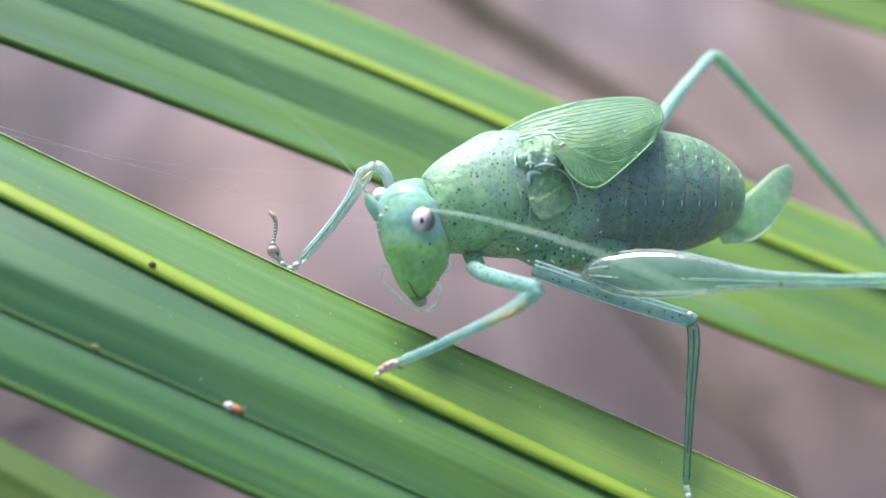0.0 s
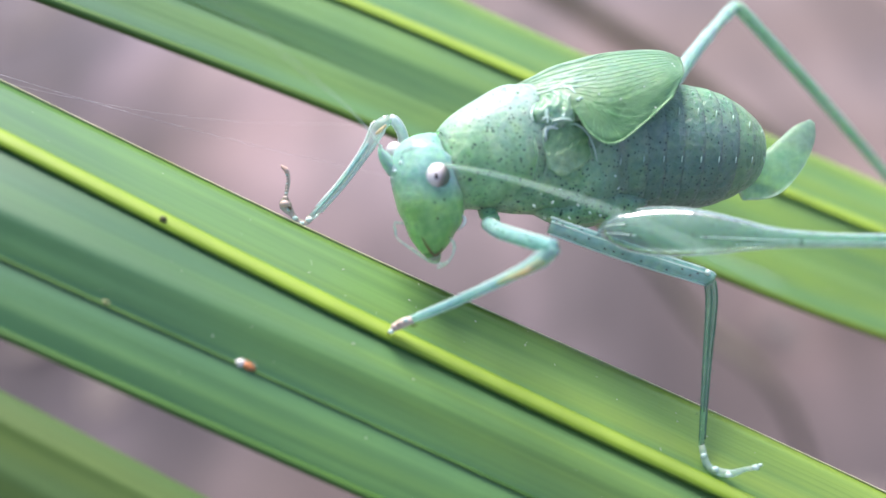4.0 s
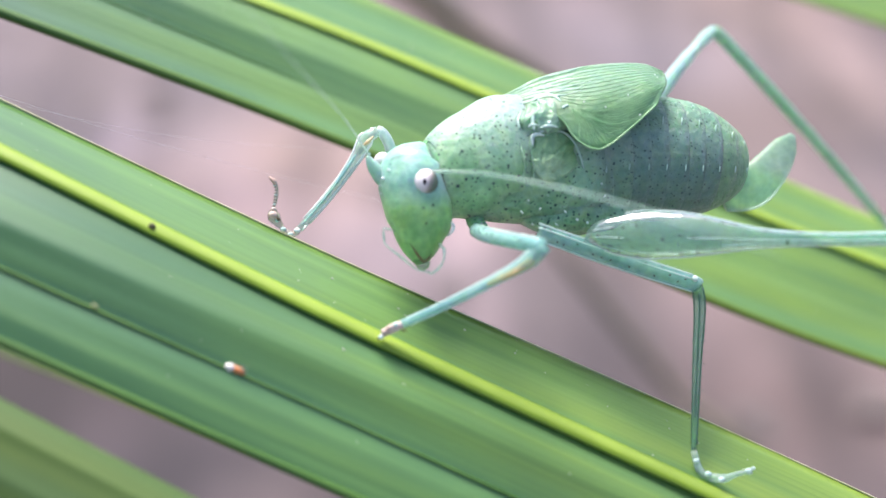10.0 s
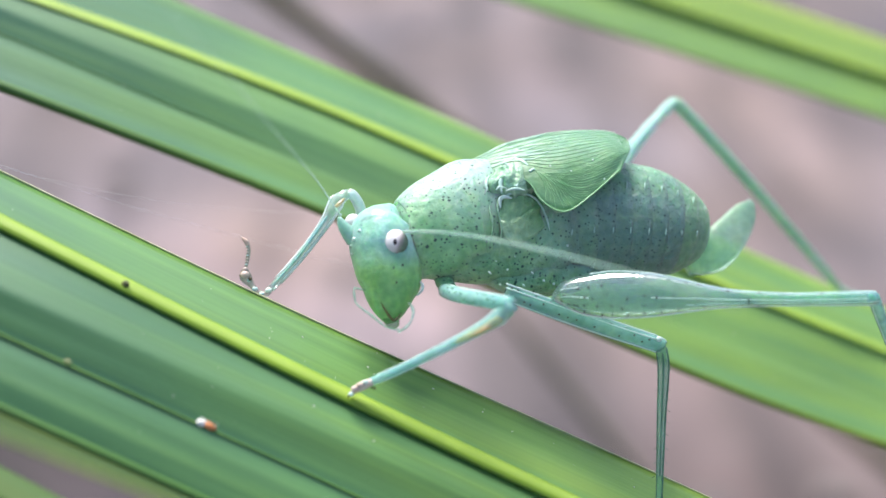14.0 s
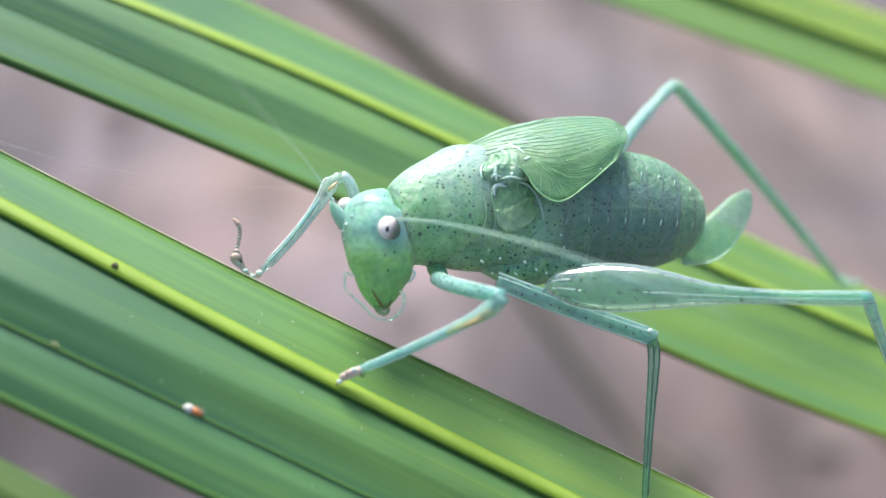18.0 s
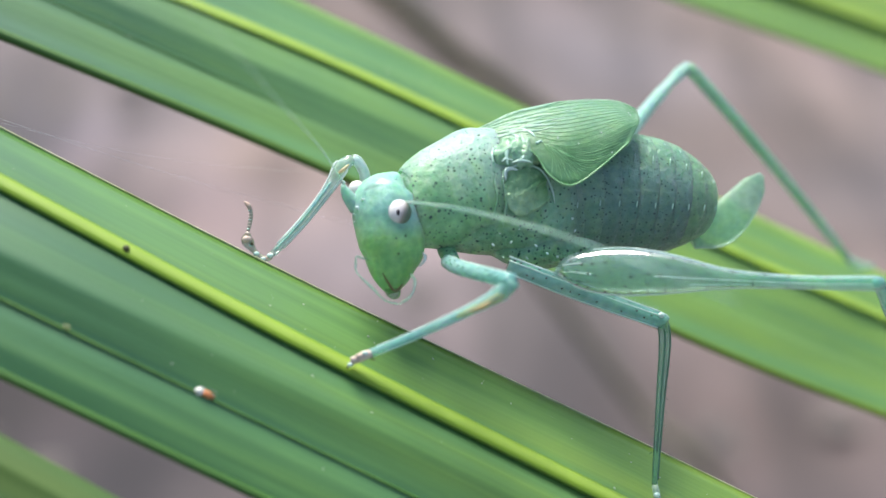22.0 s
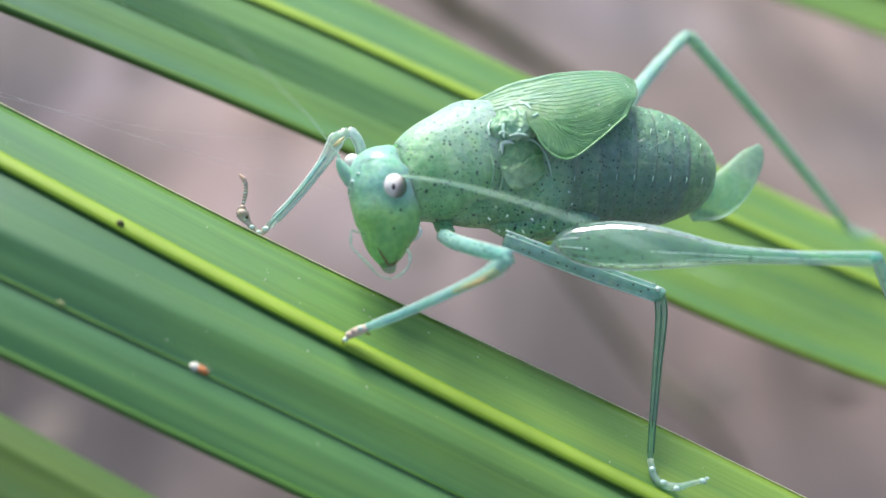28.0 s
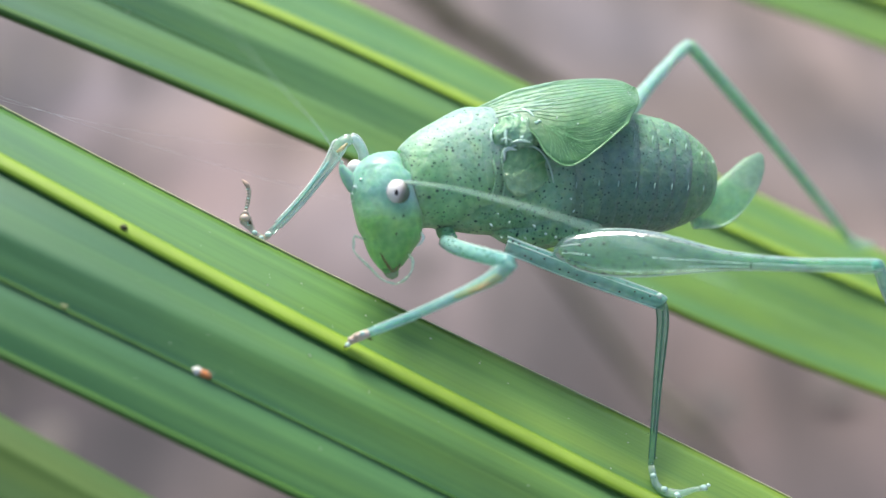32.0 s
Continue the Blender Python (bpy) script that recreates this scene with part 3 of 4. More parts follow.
def leaflet(frond, sections, rib_at, margin_at, vein_at, seed, rib=(0.5, 0.38), margin=0.3, dry=False, skin=BLADE, groove=1.0, lift=1.0):
    """One leaflet from cross-sections of points, with its proud rib, rolled margin and sunken vein."""
    mid = sections[1][rib_at]
    # a groove below the rib
    grooved = [s[: rib_at + 1] + [tuple(Vector(s[rib_at]).lerp(Vector(s[rib_at + 1]), 0.2) + Vector((0, 0.16, -0.2)) * groove)] + s[rib_at + 1 :] for s in sections]
    blade = part("leaflet", sheet(grooved, 72, 0.12, 7, 0.08, seed, True), skin, frond, origin=mid)
    up = Vector((0, -0.08, 0.1))
    line = [tuple(Vector(s[rib_at]) + up * lift) for s in sections]
    if rib:
        part("midrib", bar(line, 72, *rib, seed=seed), RIB, blade, "bright yellow-green raised midrib")
    if dry:
        part("dry_edge", bar([tuple(Vector(s[0]) + Vector((0, -0.04, 0.04))) for s in sections], 72, 0.05, 0.045, 8, seed + 3), DRY_EDGE, blade, "thin pale brown dry edge")
    if margin_at is not None:
        part("margin", bar([tuple(Vector(s[margin_at]) + Vector((0, -0.15, 0.1))) for s in sections], 72, margin, margin * 0.9, seed=seed + 1, thin=0.45 if skin == LIT_BLADE else 1.0), MARGIN, blade, "dark green rolled margin")
    if vein_at is not None:
        part("vein", bar([tuple(Vector(s[vein_at]) + up * 0.3) for s in sections[: 4 if skin == LIT_BLADE else 5]], 72, 0.14, 0.012, 8, seed + 2, 0.05 if skin == LIT_BLADE else 0.8), VEIN_LINE, blade, "dark green side vein")
    return blade


def build_frond():
    frond = thing("palm_frond", (-8.45, -1.00, -5.06), "green palm frond with glossy pleated leaflets and yellow ribs", "palm frond")
    lower = [
        [(-51.14, 0.00, 19.95), (-48.82, -3.40, 16.20), (-47.67, -6.39, 12.46), (-47.07, -7.13, 9.49), (-46.26, -8.36, 6.83), (-46.07, -8.78, 5.16)],
        [(-30.29, 1.00, 9.23), (-28.93, -2.40, 6.02), (-28.23, -5.36, 2.32), (-27.95, -5.96, -0.08), (-27.54, -7.02, -2.39), (-27.42, -7.38, -3.83)],
        [(-8.82, 2.40, -1.83), (-8.45, -1.00, -5.06), (-8.26, -2.86, -7.39), (-8.19, -3.52, -10.01), (-8.07, -4.57, -12.30), (-8.05, -4.90, -13.62)],
        [(13.54, 3.80, -12.64), (12.93, 0.40, -15.99), (12.62, -1.06, -17.81), (12.48, -1.68, -20.31), (12.29, -2.50, -22.08), (12.23, -2.84, -23.46)],
        [(40.09, 5.20, -25.94), (38.45, 2.00, -28.86), (37.41, 1.14, -29.93), (37.12, 0.66, -31.85), (36.41, -0.16, -33.65), (36.20, -0.42, -34.66)],
    ]
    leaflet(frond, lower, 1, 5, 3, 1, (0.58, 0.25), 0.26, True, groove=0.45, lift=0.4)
    upper = [
        [(-58.63, 11.00, 36.78), (-57.01, 8.60, 31.66), (-55.23, 6.45, 28.68), (-54.76, 6.00, 26.79), (-53.61, 3.73, 23.02)],
        [(-36.14, 15.80, 27.71), (-35.20, 13.40, 22.81), (-34.53, 12.01, 20.88), (-34.25, 11.59, 19.13), (-33.63, 9.18, 15.12)],
        [(-8.88, 21.00, 16.09), (-8.67, 18.60, 12.77), (-8.54, 16.62, 10.02), (-8.48, 16.11, 7.88), (-8.38, 14.25, 4.79)],
        [(21.77, 26.50, 2.35), (21.35, 24.60, -0.76), (21.01, 23.11, -3.17), (20.74, 22.03, -5.32), (20.39, 20.29, -8.33)],
        [(53.76, 32.00, -11.50), (52.74, 30.00, -13.88), (52.02, 28.93, -15.61), (51.41, 28.28, -16.91), (50.49, 26.86, -19.35)],
    ]
    leaflet(frond, upper, 1, 4, 3, 2, (0.9, 0.1), 0.46, skin=LIT_BLADE, groove=0.0, lift=-0.3)
    far = [
        [(-80.56, 43.00, 64.21), (-78.53, 40.00, 58.34), (-76.50, 37.00, 52.92)],
        [(-23.26, 45.00, 43.61), (-22.70, 42.00, 38.67), (-22.14, 39.00, 33.93)],
        [(6.31, 47.00, 34.26), (6.13, 44.00, 29.50), (5.96, 41.00, 24.70)],
        [(31.86, 49.00, 25.33), (31.07, 46.00, 21.08), (30.27, 43.00, 16.82)],
        [(63.49, 51.00, 14.50), (61.95, 48.00, 10.61), (60.42, 45.00, 6.64)],
    ]
    leaflet(frond, far, 1, None, None, 3, (0.5, 0.36))
    near = [
        [(-31.55, -8.40, -3.81), (-32.10, -9.50, -4.56), (-32.55, -10.60, -6.41), (-33.00, -11.20, -8.41), (-33.40, -12.60, -11.01)],
        [(-21.55, -8.40, -9.21), (-22.10, -9.50, -9.96), (-22.55, -10.60, -11.81), (-23.00, -11.20, -13.81), (-23.40, -12.60, -16.41)],
        [(-11.55, -8.40, -14.61), (-12.10, -9.50, -15.36), (-12.55, -10.60, -17.21), (-13.00, -11.20, -19.21), (-13.40, -12.60, -21.81)],
        [(-1.55, -8.40, -20.01), (-2.10, -9.50, -20.76), (-2.55, -10.60, -22.61), (-3.00, -11.20, -24.61), (-3.40, -12.60, -27.21)],
        [(8.45, -8.40, -25.41), (7.90, -9.50, -26.16), (7.45, -10.60, -28.01), (7.00, -11.20, -30.01), (6.60, -12.60, -32.61)],
    ]
    leaflet(frond, near, 1, None, 3, 4, None, skin=DIMMED_BLADE, groove=0.2, lift=0.2)
    # a leaflet behind the others, of which the lower edge shows at times
    behind = [
        [(-82.80, 73.00, 6.80), (-84.00, 71.40, 4.40), (-85.00, 70.00, 2.20)],
        [(-57.80, 73.00, -3.48), (-59.00, 71.40, -5.88), (-60.00, 70.00, -8.08)],
        [(-32.80, 73.00, -13.76), (-34.00, 71.40, -16.16), (-35.00, 70.00, -18.36)],
        [(-7.80, 73.00, -24.04), (-9.00, 71.40, -26.44), (-10.00, 70.00, -28.64)],
        [(17.20, 73.00, -34.32), (16.00, 71.40, -36.72), (15.00, 70.00, -38.92)],
    ]
    leaflet(frond, behind, 1, 2, None, 6, None, 0.3, skin=DIMMED_BLADE, groove=0.2)
    # the stalk that carries the leaflets, with its foot on the ground
    stalk = [(-92.17, 60.00, 84.60), (-78.53, 40.00, 58.34), (-57.01, 8.60, 31.66), (-48.82, -3.40, 16.20), (-32.07, -27.80, -1.84), (-60, -36, -60), (-140, 30, -150), (-352, 293, -410)]
    part("stalk", bar(stalk, 60, 3.4, 3.0, 14, 9), MARGIN, frond, "dark green leaf stalk")
    part("scar", ball((-17.02, -1.95, -0.30), 0.21, 0.12, 0.19), SCAR, frond, "dark brown scar on the rib")
    part("pale_spot", ball((-19.30, -5.05, -4.24), 0.22, 0.05, 0.12, (0, 25, 0), level=2), DRY_EDGE, frond, "pale mould spot on the vein")
    return lower, upper


def build_dust(blades):
    """Pale grains lying on the blades."""
    rng = random.Random(5)
    bm = bmesh.new()
    for sections, count in zip(blades, (70, 70)):
        cols = [spline([s[k] for s in sections], 40) for k in range(len(sections[0]))]
        for _ in range(count):
            i = rng.randint(9, 30)
            k = 0 if rng.random() < 0.45 else rng.randint(0, len(cols) - 2)
            u = rng.random()
            a = Vector(cols[k][i] * (1 - u) + cols[k + 1][i] * u)
            b = Vector(cols[k][i + 1] * (1 - u) + cols[k + 1][i + 1] * u)
            p = a.lerp(b, rng.random())
            nm = (b - a).cross(Vector(cols[k + 1][i] - cols[k][i])).normalized()
            nm = nm if nm.z > 0 else -nm
            r = 0.02 + 0.035 * rng.random() ** 4
            ball(p + nm * (0.02 + r * 0.3), r * (1 + rng.random()), r, r * 0.8, (0, rng.random() * 90, 0), bm, 1)
    ob = thing("dust", blades[0][2][1], "pale dust grains on the palm leaflets", "dust", kind="stuff")
    me = bpy.data.meshes.new("dust")
    bm.transform(Matrix.Diagonal((MM, MM, MM, 1)))
    bm.to_mesh(me)
    bm.free()
    me.materials.append(DUST)
    bpy.data.objects.remove(ob)
    grains = new("dust", me)
    grains.matrix_world = VIEW_AXES
    tagged(grains, "pale dust grains on the palm leaflets", "dust", kind="stuff")


build_dust(build_frond())


# ---- dim stems in the distance ----
def build_stem(points, radii, label, skin=DRY_STEM):
    stem = thing("stem", points[-1], label, "stem")
    part("stalk", tube(points, radii, 30, 8), skin, stem)


build_stem([(-53.87, 120.00, 69.72), (-12.30, 190.00, 46.79), (2.47, 210.00, 37.96), (104.65, 330.00, -24.17), (511.56, 640.00, -326.58)], [1.6, 2.0, 2.2, 2.8, 3.6], "dry olive brown stem leaning in the shade")
build_stem([(9.8, 190.0, 2.7), (18.66, 190.00, -8.74), (37.19, 190.00, -32.85), (57.89, 190.00, -59.69), (90.0, 290.0, -170.0), (124.0, 420.0, -334.0)], [0.5, 1.2, 1.3, 1.0, 1.2, 2.0], "dim olive stem above the ground", DIM_STEM)


# ---- the katydid nymph ----
def leg_segment(name, points, radii, mat, parent, label="", n=18, m=14, edge=None, bold=1.0):
    ob = part(name, tube(points, radii, n, m), mat, parent, label, origin=points[0])
    if name.endswith(("tibia", "femur")):
        edge_lines(ob, points, radii, edge or GLOSS, bold)
    return ob


def edge_lines(parent, points, radii, edge, bold=1.0):
    """Bright edges along a leg segment, on its upper and lower outline."""
    axis = spline([(*p, r) for p, r in zip(points, radii)], 20)
    for sign, r in ((1, 0.05), (-1, 0.035)):
        run = []
        for i in range(1, 20, 3):
            t = Vector(axis[i + 1][:3] - axis[i - 1][:3])
            out = Vector((-t.z, 0, t.x)).normalized()
            out = out if (out.z if abs(t.x) > abs(t.z) else out.x) > 0 else -out
            run.append(tuple(Vector(axis[i][:3]) + out * (sign * axis[i][3] * 0.9) + Vector((0, -axis[i][3] * 0.42, 0))))
        part("ridge", tube(run, [r * bold] * len(run), 18, 6), edge, parent, "pale edge" if edge != DARK_EDGE else "dark green edge")


PALPS, ANTENNAE = [], []


def build_katydid():
    bug = thing("katydid", (-5.11, -0.80, -6.30), "pale green speckled katydid nymph standing across two palm leaflets", "insect")
    # thorax and pronotum
    chest = [(*(-1.06, 2.40, 1.17), 1.3, 1.7), (*(0.69, 2.90, 1.81), 1.9, 2.6), (*(2.95, 3.60, 2.46), 2.3, 3.4), (*(5.00, 4.40, 2.62), 2.4, 3.65), (*(6.30, 4.90, 2.62), 2.25, 3.4), (*(7.90, 5.50, 2.60), 1.6, 2.5)]
    part("thorax", loft(chest, 30, 28), PLEURA, bug, "green glassy side plates", origin=(2.95, 3.60, 2.46))
    shield = [
        (*(-2.40, 2.10, 1.75), 0.9, 1.1), (*(-2.10, 2.18, 1.84), 1.8, 2.15), (*(-1.95, 2.22, 1.88), 1.9, 2.32), (*(-1.19, 2.50, 2.18), 2.1, 2.74), (*(-0.25, 2.80, 2.47), 2.3, 3.08),
        (*(0.85, 3.20, 2.76), 2.5, 3.45), (*(1.60, 3.42, 2.90), 2.54, 3.62), (*(2.10, 3.50, 2.98), 2.48, 3.6), (*(2.70, 3.64, 3.10), 2.36, 3.46), (*(3.30, 3.80, 3.15), 2.1, 3.1)]
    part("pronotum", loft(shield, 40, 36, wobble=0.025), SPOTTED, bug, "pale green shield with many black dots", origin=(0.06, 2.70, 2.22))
    # abdomen in overlapping rings
    axis = spline([(*(5.27, 4.70, 2.42), 2.1, 3.0), (*(7.48, 5.40, 2.82), 2.4, 3.45), (*(9.33, 6.00, 2.84), 2.55, 3.6), (*(11.22, 6.50, 2.75), 2.55, 3.58),
                   (*(12.89, 7.00, 2.62), 2.35, 3.25), (*(14.61, 7.60, 2.42), 1.85, 2.4), (*(15.95, 8.20, 2.25), 0.9, 1.2)], 40)
    for k in range(9):
        a = axis[4 * k : 4 * k + 6]
        ring = [(*r[:3], r[3] * g, r[4] * g) for r, g in zip(a, (0.985, 0.996, 1.0, 1.002, 1.003, 0.99))]
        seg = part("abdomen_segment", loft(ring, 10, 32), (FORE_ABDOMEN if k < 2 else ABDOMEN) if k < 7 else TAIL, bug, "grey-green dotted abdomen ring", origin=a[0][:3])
        t = Vector(a[5][:3] - a[0][:3]).normalized()
        out = t.cross(Vector((0, 0, 1))).normalized()
        for w, long in ((-10, 0.36), (34, 0.34), (60, 0.38), (80, 0.3)):
            if k < 3 and w > 30:
                continue
            r = a[4]
            c = Vector(r[:3]) + out * (math.cos(radians(w)) * r[3] * 0.995) + Vector((0, 0, math.sin(radians(w)) * r[4] * 0.995))
            part("pale_mark", ball(c, 0.05, 0.05 + 0.7 * long * math.sin(radians(abs(w))), 0.05 + long * (0.4 if w < 0 else math.cos(radians(w)) ** 2), (0, 8, 0), level=2), MARK, seg, "whitish dash")
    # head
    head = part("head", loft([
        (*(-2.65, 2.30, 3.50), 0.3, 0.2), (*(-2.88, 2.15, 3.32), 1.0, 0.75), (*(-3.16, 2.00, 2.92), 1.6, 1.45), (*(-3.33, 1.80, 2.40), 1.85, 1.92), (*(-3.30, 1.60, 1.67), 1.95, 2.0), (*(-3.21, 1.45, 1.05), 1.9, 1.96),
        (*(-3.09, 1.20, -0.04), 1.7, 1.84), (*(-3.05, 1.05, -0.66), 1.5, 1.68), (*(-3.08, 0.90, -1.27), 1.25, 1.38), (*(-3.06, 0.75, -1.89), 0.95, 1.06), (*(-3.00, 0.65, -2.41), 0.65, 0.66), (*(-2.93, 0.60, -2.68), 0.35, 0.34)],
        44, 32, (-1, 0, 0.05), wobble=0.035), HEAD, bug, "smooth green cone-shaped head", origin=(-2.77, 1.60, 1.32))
    part("cheek_line", tube([(-1.42, 0.75, -0.50), (-1.26, 0.70, -0.75), (-1.35, 0.65, -1.03), (-1.60, 0.60, -1.30)], [0.04, 0.09, 0.08, 0.03], 12, 8), WHITISH, head, "pale cheek point")
    part("brow", loft([(*(-4.92, 1.00, 2.06), 0.2, 0.25), (*(-4.46, 0.75, 2.54), 0.3, 0.5), (*(-3.80, 0.50, 2.84), 0.35, 0.6), (*(-3.03, 0.45, 2.83), 0.2, 0.4)], 14, 12), SCAPE, head, "bluish green brow ridge")
    part("brow_line", tube([(-4.45, 0.30, 0.62), (-3.87, -0.20, 0.52), (-3.38, -0.30, 0.67), (-3.01, -0.30, 0.91)], [0.03, 0.06, 0.06, 0.03], 12, 6), SCAPE, head, "faint bluish ridge below the brow")
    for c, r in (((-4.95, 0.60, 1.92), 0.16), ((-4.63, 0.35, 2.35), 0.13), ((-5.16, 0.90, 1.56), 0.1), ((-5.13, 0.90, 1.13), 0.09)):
        part("glint_bump", ball(c, r, r, r * 0.8, level=2), WHITISH, head, "shiny bump on the brow")
    for c in ((-4.24, -0.05, 0.65), (-2.67, -0.70, -0.58), (-2.31, -0.35, 0.39), (-3.74, -0.25, 1.10)):
        part("dot", ball(c, 0.06, 0.05, 0.08, level=1), EYE_DARK, head)
    part("eye", ball((-2.68, 0.00, 1.65), 0.7, 0.62, 0.72), EYE, head, "white eye with a grey rear")
    part("pupil", ball((-2.69, -0.60, 1.64), 0.1, 0.06, 0.17), EYE_DARK, head, "small black false pupil")
    part("eye", ball((-5.11, 2.60, 3.00), 0.5, 0.5, 0.5), EYE_WHITE, head, "white eye")
    part("mouth_plate", loft([(*(-3.35, 0.45, -1.95), 0.18, 0.3), (*(-3.08, 0.40, -2.50), 0.28, 0.42), (*(-2.90, 0.40, -2.84), 0.26, 0.36), (*(-2.82, 0.45, -3.02), 0.12, 0.2)], 12, 14, (-1, 0, 0.15)), LIP, head, "glassy lip plate")
    part("mandible", loft([(*(-3.62, -0.05, -1.50), 0.02, 0.02), (*(-3.40, -0.12, -1.92), 0.04, 0.05), (*(-3.10, -0.12, -2.40), 0.06, 0.08), (*(-2.88, -0.04, -2.66), 0.05, 0.06)], 12, 10), MOUTH, head, "brown mandible")
    part("mandible", loft([(*(-2.88, -0.04, -2.64), 0.05, 0.05), (*(-2.66, 0.02, -2.48), 0.05, 0.06), (*(-2.46, 0.10, -2.20), 0.02, 0.02)], 8, 10), MOUTH, head, "brown mandible")
    for pts in ([(-4.40, 0.40, -0.92), (-4.75, 0.10, -0.79), (-4.99, 0.00, -0.76), (-5.01, -0.10, -1.19), (-4.92, -0.20, -1.64), (-4.09, -0.30, -2.44), (-3.42, -0.40, -3.08), (-2.72, -0.40, -3.30)],
                [(-2.05, 0.00, -1.66), (-1.80, -0.20, -2.06), (-1.89, -0.40, -2.63), (-2.23, -0.50, -3.05), (-2.65, -0.50, -3.29)]):
        PALPS.append(part("palp", tube(pts, ([0.04, 0.07, 0.06, 0.08, 0.05, 0.085, 0.05, 0.07] if len(pts) > 5 else [0.06, 0.1, 0.06, 0.09, 0.05]), 26, 8), PALP, head, "thin glassy mouth palp", origin=pts[0]))
    ANTENNAE.append(part("antenna", tube([(-2.28, 0.20, 2.21), (-1.70, -1.20, 2.13), (0.61, -4.50, 1.75), (4.12, -8.00, 0.81), (7.58, -12.00, -0.45), (12.05, -18.00, -2.40)],
                         [0.1, 0.11, 0.1, 0.09, 0.08, 0.04], 40, 8), ANTENNA, head, "pale hair-thin antenna", origin=(-2.28, 0.20, 2.21)))
    part("scape", tube([(-5.05, 1.40, 1.95), (-5.40, 1.15, 2.42), (-5.66, 1.00, 2.85), (-5.80, 0.85, 3.20)], [0.46, 0.38, 0.27, 0.1], 14, 12), SCAPE, head, "stout pale antenna base")
    ANTENNAE.append(part("antenna", tube([(-5.71, 0.50, 3.25), (-5.89, 0.10, 3.57), (-6.81, -2.50, 5.09), (-8.14, -8.00, 6.74), (-9.38, -14.00, 8.34), (-10.71, -22.00, 9.88)],
                         [0.12, 0.042, 0.03, 0.023, 0.019, 0.014], 40, 8), SCAPE, head, "thin green antenna", origin=(-5.71, 0.50, 3.25)))
    # wing pads
    near = [
        [(1.40, 3.90, 6.40), (1.60, 3.20, 6.15), (1.75, 2.65, 5.85), (1.90, 2.30, 5.55)],
        [(3.71, 4.20, 7.43), (3.95, 2.80, 6.65), (4.16, 1.90, 5.94), (4.38, 1.50, 5.28)],
        [(5.97, 5.00, 8.09), (6.29, 2.90, 6.78), (6.20, 1.60, 5.28), (5.55, 0.95, 3.72)],
        [(8.01, 5.70, 8.35), (8.27, 3.60, 7.09), (7.82, 2.10, 5.38), (6.82, 0.95, 3.16)],
        [(9.90, 6.30, 8.34), (10.01, 4.40, 7.35), (9.64, 3.00, 6.18), (8.45, 1.75, 4.20)],
        [(11.04, 6.40, 7.90), (11.03, 5.20, 7.44), (10.93, 4.20, 6.82), (10.19, 3.00, 5.66)],
    ]
    across_body = Vector((-0.5, 0.866, 0))
    for side in (0, 1):
        lines = near if side == 0 else [[tuple(Vector(p) + across_body * (2 * (Vector(r[0]) - Vector(p)).dot(across_body) + 0.1)) for p in r] for r in near]
        wing = part("wing_pad", sheet(lines, 30, 0.16, 5, 0.015, 7 + side), WING, bug, "green leaf-like wing pad with fanned veins", origin=lines[0][1])
        if side:
            continue
        cols = [spline([s[k] for s in lines], 100) for k in range(4)]
        grid = [spline([c[i] for c in cols], 90) for i in range(101)]

        def on_wing(u, v):
            x, y = min(99.99, max(0, u * 20)), min(89.99, max(0, v * 90))
            i, j = int(x), int(y)
            a, b = grid[i][j] * (1 - x + i) + grid[i + 1][j] * (x - i), grid[i][j + 1] * (1 - x + i) + grid[i + 1][j + 1] * (x - i)
            return tuple(Vector(a * (1 - y + j) + b * (y - j)) + Vector((0.0, -0.008, 0.006)))

        twigs = random.Random(21)
        ends = [(0.3 + 0.08 * k, 0.06 + 0.055 * k, 4.95 - 0.02 * k, 0.04 + 0.045 * k) for k in range(11)]
        ends += [(1.45, 0.66, 5.0, 0.56 + 0.05 * k) for k in range(9)]
        ends += [(1.45, 0.66, 4.95 - 0.2 * k, 1.0) for k in range(15)]
        for k, (u0, v0, u1, v1) in enumerate(ends):
            a, b = (0.0, 1.0) if k < 11 else (twigs.uniform(0.06, 0.22), twigs.uniform(0.8, 1.0))
            steps = [a + (b - a) * q / 9 for q in range(10)]
            run = [on_wing(u0 + (u1 - u0) * q + 0.03 * math.sin(9 * q + k), v0 + (v1 - v0) * q**1.15) for q in steps]
            r = twigs.uniform(0.014, 0.026) if k > 10 else twigs.uniform(0.012, 0.022)
            part("wing_vein", tube(run, [0.012, r, r * 1.1, r] + [r * 0.9] * 5 + [0.01], 20, 6), WING_VEIN, wing)
        # pale folds that run back from the root
        for k in range(8):
            v0, u1 = 0.04 + 0.105 * k + twigs.uniform(-0.02, 0.02), twigs.uniform(1.6, 2.8) - 0.12 * k
            r = twigs.uniform(0.1, 0.15)
            run = [on_wing(0.2 + (u1 - 0.2) * q / 7, v0 * (1 - 0.06 * q) + 0.012 * math.sin(1.7 * q + 2 * k)) for q in range(8)]
            part("wing_crease", loft([(*p, r * g, r * g * 0.32) for p, g in zip(run, (0.3, 0.8, 1.2, 0.9, 1.2, 0.8, 0.6, 0.15))], 24, 8, (0, -0.7, 0.7)), WING_FOLD, wing, "pale crease near the wing root")
